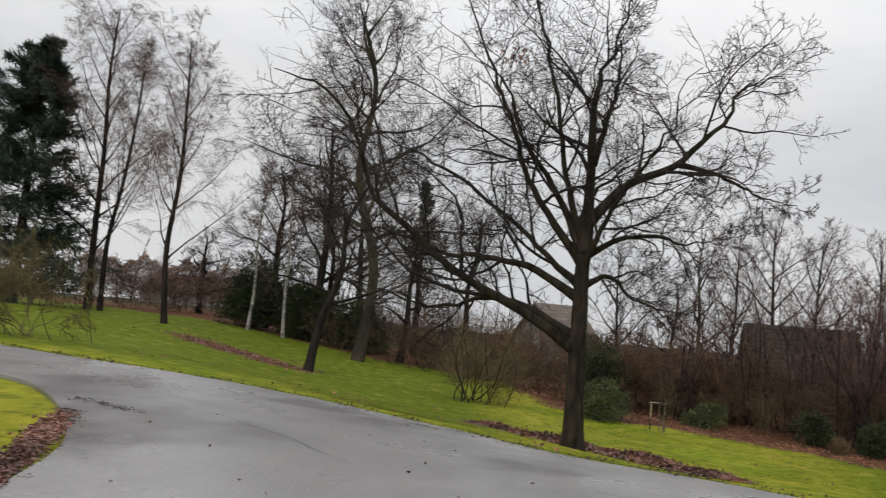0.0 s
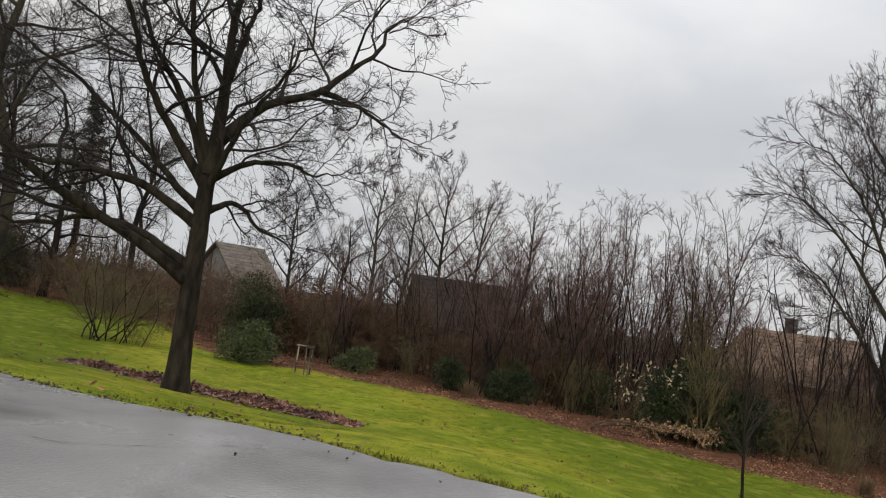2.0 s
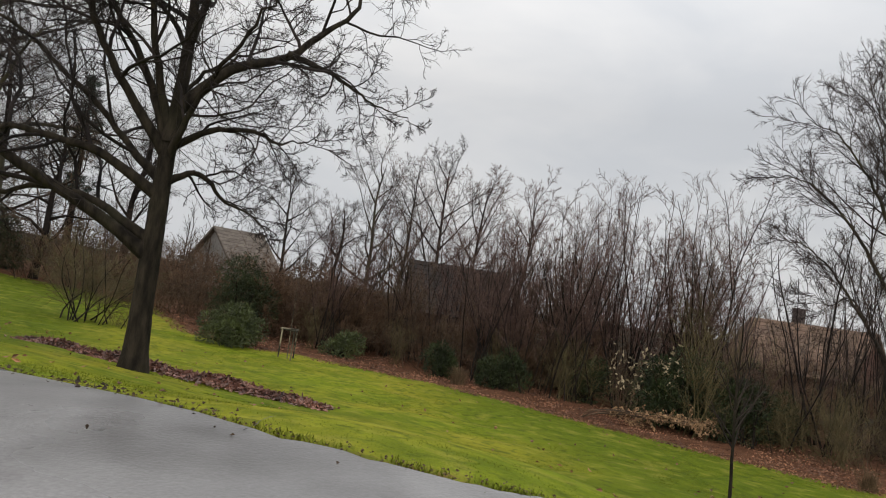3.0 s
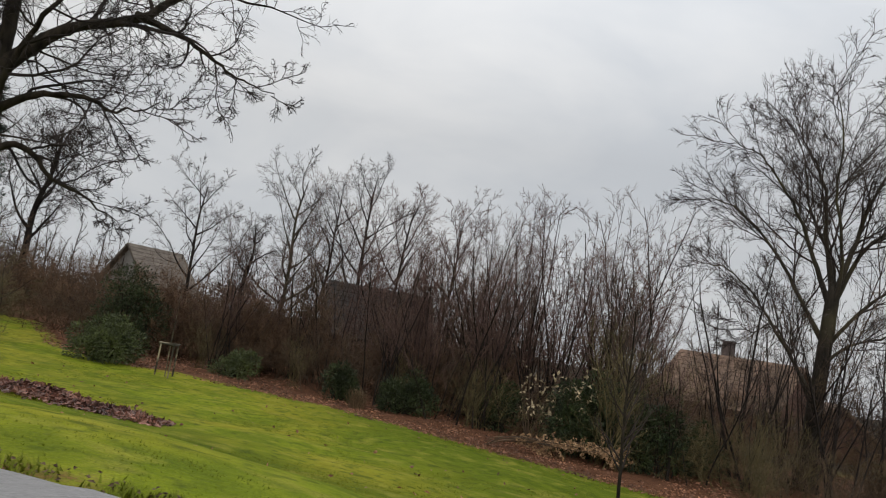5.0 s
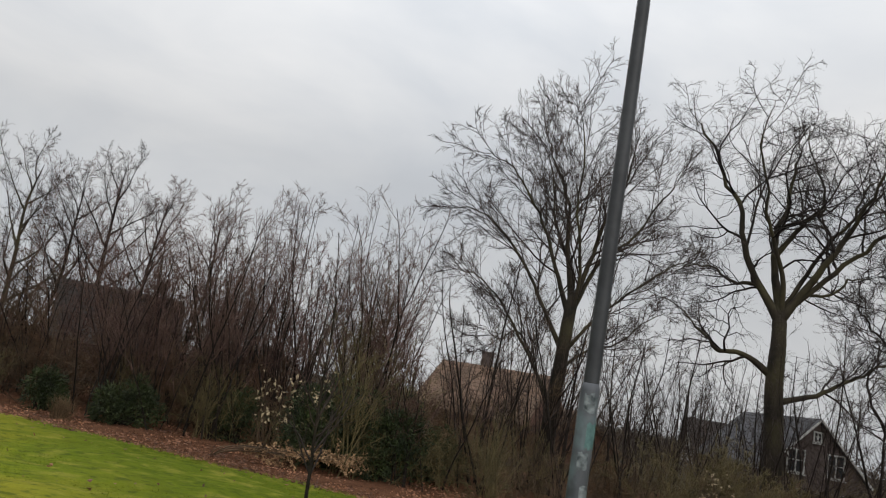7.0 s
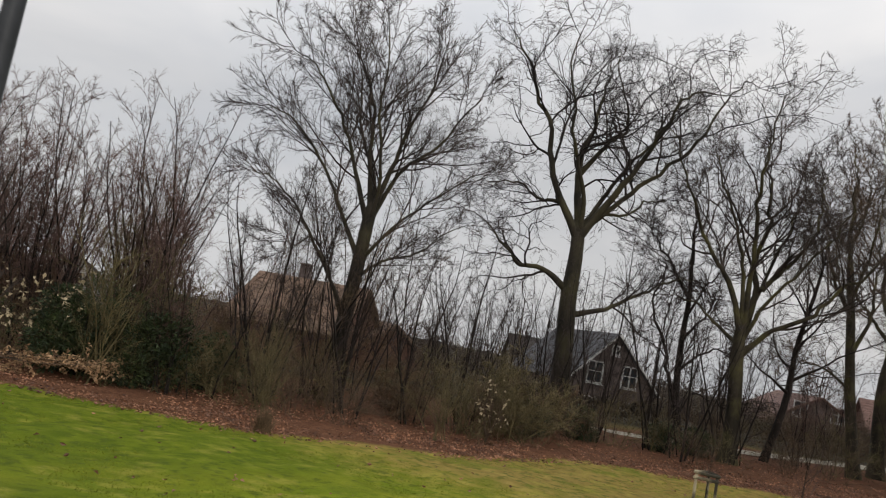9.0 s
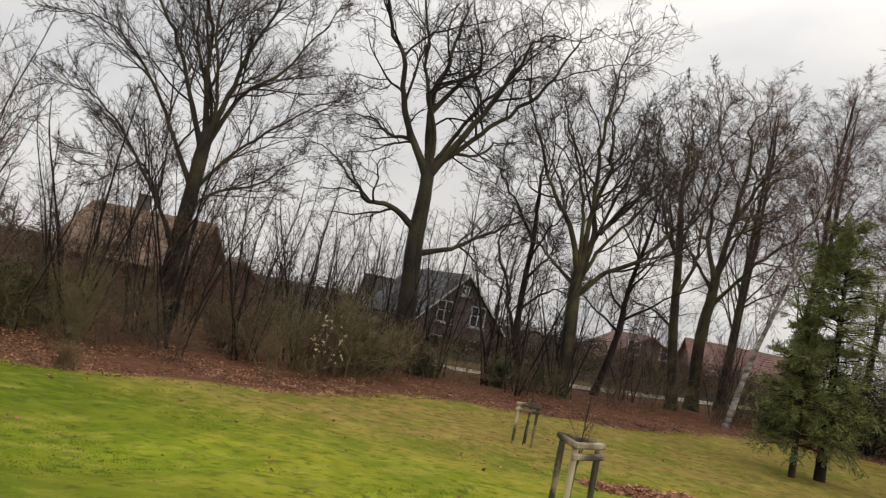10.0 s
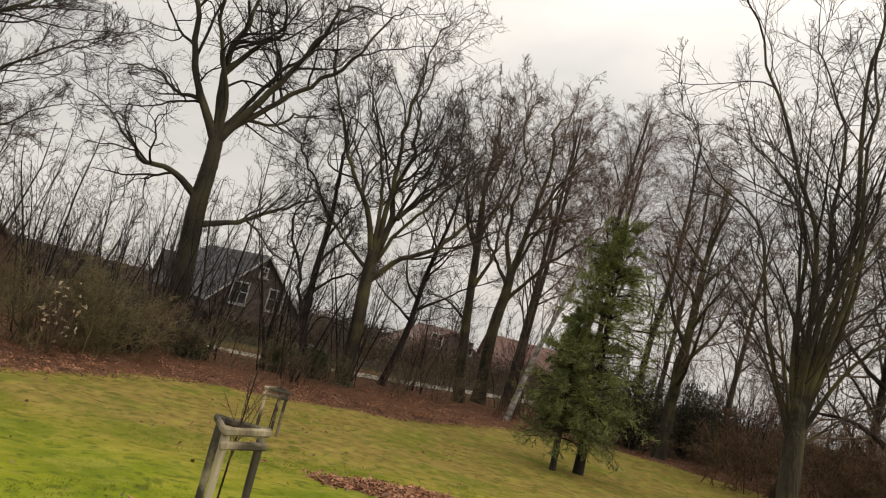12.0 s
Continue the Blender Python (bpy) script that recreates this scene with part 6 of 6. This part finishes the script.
house("dark_roofed_garage", "low building with a dark tiled roof behind the thicket", (19.5, 41.3), 77, 5.0, 5.0, 1.9, 4.45, M_BRICK, M_ROOFDARK)
house("gabled_house", "far pale gabled house with a brown tile roof", (9.0, 60.2), -60, 5.4, 3.8, 2.4, 4.9, M_RENDER, M_ROOFDUN, ())
house("grey_gabled_house", "far pale gabled house with a dark roof behind the thicket", (38.4, 60.0), -25, 6.0, 6.0, 1.3, 3.2, M_RENDER, M_ROOFGREY, (("s", 0, 1.6, 0.9, 0.9),))
house("red_roofed_house", "far grey house with a red tile roof", (84, 17.5), -60, 8, 11, 1.2, 3.6, M_BRICK, M_ROOFRED, (("s", -1.5, 2.4, 1.1, 1.2), ("s", 1.5, 2.4, 1.1, 1.2), ("s", 0, 0.6, 1.4, 1.1)))
house("red_roofed_house", "far low house with a wide red tile roof", (85, 7.5), 20, 8, 10, 1.4, 4.2, M_BRICKRED, M_ROOFRED, (("w", -2, 0.8, 1.2, 1.2), ("w", 2, 0.8, 1.2, 1.2)))
house("dark_roofed_house", "far house with a dark tile roof", (80, 40), 40, 8, 10, 1.6, 4.3, M_RENDER, M_ROOFDARK, (("s", 0, 3.0, 1.1, 1.1),))
house("red_roofed_house", "far house with a red roof beyond the hedge", (-31, 92), 80, 8, 9, 1.6, 3.6, M_RENDER, M_ROOFRED)


# a pale lane behind the eastern row of trees
def lane():
    far, near = spline([(43, 18.6, 0), (46, 16.2, 0), (52, 13.0, 0), (60, 9.5, 0), (75, 3, 0)], 50), spline([(42, 17.2, 0), (45, 14.8, 0), (51, 11.4, 0), (59.2, 7.8, 0), (74, 1, 0)], 50)
    g = np.stack([far, far * 0.5 + near * 0.5, near], 1)
    g[..., 2] = ground_z(g[..., 0], g[..., 1]) + np.array([0.05, 0.07, 0.05])
    i, j = np.meshgrid(np.arange(49), np.arange(2), indexing="ij")
    a = (i * 3 + j).ravel()
    tagged(new("lane", mesh_np("lane", g.reshape(-1, 3), np.stack([a, a + 3, a + 4, a + 1], 1), M_PATH)), "pale gravel lane behind the trees", "path", kind="structure")


lane()


def hedge(name, label, a, b, height, thick, material, seed, count, leaf, wild=0.0):
    rng = np.random.default_rng(seed)
    a, b = np.array(a, float), np.array(b, float)
    t = rng.random(count)
    e = (b - a) / np.linalg.norm(b - a)
    nrm = np.array([-e[1], e[0]])
    xy = a + (b - a) * t[:, None] + nrm * rng.uniform(-thick / 2, thick / 2, (count, 1))
    top = height * (0.92 + 0.10 * np.sin(t * 23 + seed) + 0.05 * np.sin(t * 71))
    lump = rng.uniform(-1, 1, 90)
    top = top * (1 + wild * np.interp(t * 89, np.arange(90), lump))
    z = ground_z(xy[:, 0], xy[:, 1]) + top * rng.random(count) ** (0.5 + 0.5 * wild)
    me = leaf_mesh(name, rng, np.column_stack([xy, z]), rng.normal(0, 1, (count, 3)), leaf, leaf * 0.6, material, 0.1)
    tagged(new(name, me), label, "hedge", kind="stuff")


hedge("hedge", "clipped beech hedge with brown winter leaves", (-27, 55), (-17, 61), 4.0, 1.2, M_BEECHHEDGE, 131, 30000, 0.11)
hedge("hedge", "dark garden hedge behind the lane", (44, 23), (75, 9), 1.4, 1.0, M_HEDGE, 132, 9000, 0.20)
hedge("hedge", "dark garden hedge behind the thicket", (2, 52), (30, 36), 0.9, 1.2, M_HEDGE, 133, 9000, 0.20)
hedge("hedge", "rough grass strip far across the lawn", (-17, 58), (-8, 56), 0.7, 1.5, M_TWIG_OLIVE, 134, 2500, 0.25)


def woods(name, label, a, b, height, count, seed, deep=14):
    """Far bare woods: thin stems and twigs, uncountable."""
    rng = np.random.default_rng(seed)
    a, b = np.array(a, float), np.array(b, float)
    xy = a + (b - a) * rng.random((count, 1)) + rng.normal(0, deep / 2, (count, 2))
    h = height * rng.uniform(0.5, 1.05, count)
    p = np.column_stack([xy, ground_z(xy[:, 0], xy[:, 1]) - 0.1])
    st = grow(rng, p, rng.normal(0, 0.08, (count, 3)) + np.array([0, 0, 1.0]), h, 6, 0.05, 0.1)
    rad = np.linspace(0.09, 0.03, 7)[None].repeat(count, 0)
    t1, r1, l1 = shoots(rng, st, rad, h, 9, 0.25, 40, 0.30, 4, 0.12, 0.05, rmin=0.03)
    t2, r2, l2 = shoots(rng, t1, r1, l1, 4, 0.2, 40, 0.45, 2, 0.15, 0.05, rmin=0.02)
    tagged(new(name, joined(name, [twigs(st, rad, 4), twigs(t1, r1), twigs(t2, r2)], M_TWIG)), label, "woods", kind="stuff")


hedge("hedge", "dark belt of far shrubs behind the gardens", (30, 62), (95, 30), 2.6, 8, M_HEDGE, 135, 22000, 0.20, 0.4)
hedge("hedge", "dark belt of far shrubs behind the west bed", (-30, 70), (32, 58), 2.6, 8, M_HEDGE, 136, 22000, 0.20, 0.4)
hedge("hedge", "dark belt of far shrubs beyond the lane", (78, 30), (64, -26), 2.0, 8, M_HEDGE, 137, 22000, 0.20, 0.4)
woods("far_woods", "far bare woods behind the houses", (-70, 110), (60, 95), 9, 60, 141)
woods("far_woods", "far bare woods beyond the lane", (76, 62), (110, -40), 9, 60, 142)
woods("far_woods", "bare scrub behind the gardens", (28, 64), (92, 34), 6.5, 60, 144, 7)
woods("far_woods", "bare scrub behind the west bed", (-30, 72), (30, 60), 6.5, 60, 145, 7)
woods("far_woods", "bare woods at the end of the lawn", (66, -14), (40, -30), 10, 40, 143, 8)


# ---- fallen leaves ----
def leaf_pile(name, label, a, b, width, high, material, count, seed, leaf=0.10):
    """A low raked heap between a and b with loose leaves on it."""
    rng = np.random.default_rng(seed)
    a, b = np.array(a, float), np.array(b, float)
    ln = np.linalg.norm(b - a)
    e = (b - a) / ln
    nrm = np.array([-e[1], e[0]])
    t, w = rng.beta(1.3, 1.3, count), rng.normal(0, 0.30, count)
    xy = a + e * (t * ln)[:, None] + nrm * (w * width)[:, None]
    hump = high * np.exp(-(w / 0.32) ** 2) * np.clip(np.minimum(t, 1 - t) * 8, 0, 1) * (0.7 + 0.3 * np.sin(t * 21))
    p = np.column_stack([xy, ground_z(xy[:, 0], xy[:, 1]) + 0.015 + 0.03 * (name == "leaf_pile") * (high < 0.05) + hump * rng.random(count) ** 0.5])
    d = rng.normal(0, 1, p.shape) * np.array([1, 1, 0.3 if high > 0.05 else 0.1])
    tagged(new(name, leaf_mesh(name, rng, p, d, leaf, leaf * 0.6, material, 0.1)), label, "leaf pile", kind="stuff")


leaf_pile("leaf_pile", "raked strip of wet red-brown leaves under the oak", (0.9, 20.6), (7.0, 16.75), 0.85, 0.18, M_REDLITTER, 12000, 151, 0.12)
leaf_pile("leaf_pile", "heap of red-brown leaves on the lawn", (24.5, 5.2), (26.0, 3.0), 1.3, 0.18, M_ORANGELITTER, 4200, 152)
leaf_pile("leaf_pile", "brown leaves along the road's inner edge", (-3.92, 8.2), (-2.85, 4.6), 0.26, 0.004, M_REDLITTER, 2600, 153, 0.055)

leaf_pile("leaf_pile", "dark wet leaf mud on the asphalt", (-4.3, 9.0), (-3.2, 8.45), 0.22, 0.004, M_TWIG, 500, 154, 0.032)

rl = np.random.default_rng(160)
pts = np.array([bed_point(s, back) for s, back in zip(rl.uniform(2, 80, 30000), np.abs(rl.normal(0, 3.0, 30000)) - 0.5)])
leaf_scatter("fallen_leaves", "brown fallen leaves covering the beds", "leaves", pts, M_LITTER, 0.085, seed=161)
pts = np.column_stack([rl.uniform(-8, 32, 900), rl.uniform(0, 26, 900)])
pts = pts[((pts[:, 1] - 12.6 + 0.73 * pts[:, 0]) > 0.4) & (bed_side(pts[:, 0], pts[:, 1]) < 0)]
leaf_scatter("scattered_leaves", "single dark leaves and twigs scattered on the lawn", "leaves", pts, M_LITTER, 0.10, seed=162)
u, w = rl.uniform(-4.6, 4.6, 1100), rl.normal(0, 0.85, 1100)
pts = np.column_stack([-9.0 + 0.85 * u + 0.53 * w, 33.0 - 0.53 * u + 0.85 * w])
leaf_scatter("lawn_leaves", "thin spread of reddish leaves on the west lawn", "leaves", pts, M_REDLITTER, 0.11, seed=164)
kerb = spline([(*p, 0) for p in FAR_KERB[2:9]], 600)[:, :2]
kerb = kerb + rl.normal(0, 0.10, kerb.shape) + np.array([0.05, 0.07])
leaf_scatter("edge_debris", "mud, leaves and twigs along the road's edge", "leaves", kerb, M_TWIG_BROWN, 0.045, seed=163, lift=0.05)
kerb = spline([(*p, 0) for p in FAR_KERB[2:12]], 800)[:, :2]
kerb = kerb + rl.normal(0, 0.07, kerb.shape) + np.array([0.02, 0.03])
leaf_scatter("edge_mud", "brown mud and leaf crumbs along the road's edge", "mud", kerb, M_TWIG_BROWN, 0.03, seed=165, lift=0.05)


pts = np.column_stack([rl.uniform(-3, 9, 200), rl.uniform(2.5, 11, 200)])
pts = pts[(pts[:, 1] - np.interp(pts[:, 0], [q[0] for q in FAR_KERB], [q[1] for q in FAR_KERB])) < -0.4]
leaf_scatter("road_debris", "dark leaf bits and twigs lying on the wet road", "leaves", pts, M_TWIG_BROWN, 0.045, seed=166, lift=0.055)
kerb = spline([(*p, 0) for p in FAR_KERB[2:9]], 900)[:, :2]
kerb = kerb[np.sin(np.arange(900) * 0.11) + np.sin(np.arange(900) * 0.047 + 1) + rl.normal(0, 0.5, 900) > 0.3]
kerb = kerb + rl.normal(0, 0.06, kerb.shape) - np.array([0.03, 0.04])
leaf_scatter("edge_clods", "dark clods of mud and dead leaves on the road's edge", "mud", kerb, M_TWIG, 0.05, seed=167, lift=0.06)


# ---- grass ----
def grass(count, seed):
    """Blades in tufts over the lawn that the path passes nearest."""
    rng = np.random.default_rng(seed)
    x = rng.uniform(-9, 34, count)
    y = rng.uniform(-1, 30, count)
    k = ((y - np.interp(x, [q[0] for q in FAR_KERB], [q[1] for q in FAR_KERB])) > 0.05) & (bed_side(x, y) < 0.1)
    inner = (x < -2.6) & (y < 11) & (x < np.interp(-y, [-10.2, -9.3, -7.9, -6.6, -5.4, -3.5], [-5.9, -4.85, -3.85, -3.2, -2.95, -2.7]) - 0.12)
    k |= inner
    k &= rng.random(count) < np.clip(9.0 / np.hypot(x - 8, y - 3), 0.12, 1)
    x, y = x[k], y[k]
    n = 3
    m = len(x) * n
    bx, by = np.repeat(x, n) + rng.normal(0, 0.03, m), np.repeat(y, n) + rng.normal(0, 0.03, m)
    p = np.column_stack([bx, by, ground_z(bx, by) - 0.015])
    a = rng.uniform(0, 6.28, m)
    d = np.column_stack([np.cos(a) * 0.55, np.sin(a) * 0.55, np.ones(m)])
    h = rng.uniform(0.014, 0.032, m)[:, None]
    side = np.column_stack([-np.sin(a), np.cos(a), np.zeros(m)]) * 0.006
    v = np.stack([p - side, p + side, p + d * h], 1).reshape(-1, 3)
    tagged(new("grass", mesh_np("grass", v, np.arange(m * 3).reshape(-1, 3), M_BLADE, False)), "short green grass blades on the lawn", "grass", kind="stuff")


grass(180000, 171)


def turf_edge(count, seed):
    """Long tufts that hang over the road's ragged edge."""
    rng = np.random.default_rng(seed)
    line = spline([(*p, 0) for p in FAR_KERB[2:13]], 2400)[:, :2]
    t = rng.integers(2400, size=count)
    t = t[np.sin(t * 0.043) + np.sin(t * 0.017 + 2) + rng.normal(0, 0.6, len(t)) > -0.2]
    n = len(t)
    xy = line[t] + np.array([0.06, 0.08]) + rng.normal(0, 0.07, (n, 2))
    p = np.column_stack([xy, ground_z(xy[:, 0], xy[:, 1]) + 0.01])
    a = rng.uniform(0, 6.28, n)
    d = np.column_stack([np.cos(a) * 0.7, np.sin(a) * 0.7, np.ones(n)])
    h = rng.uniform(0.02, 0.055, n)[:, None]
    side = np.column_stack([-np.sin(a), np.cos(a), np.zeros(n)]) * 0.008
    v = np.stack([p - side, p + side, p + d * h], 1).reshape(-1, 3)
    tagged(new("edge_turf", mesh_np("edge_turf", v, np.arange(n * 3).reshape(-1, 3), M_BLADE, False)), "ragged tufts of grass over the road's edge", "grass", kind="stuff")


turf_edge(9000, 172)
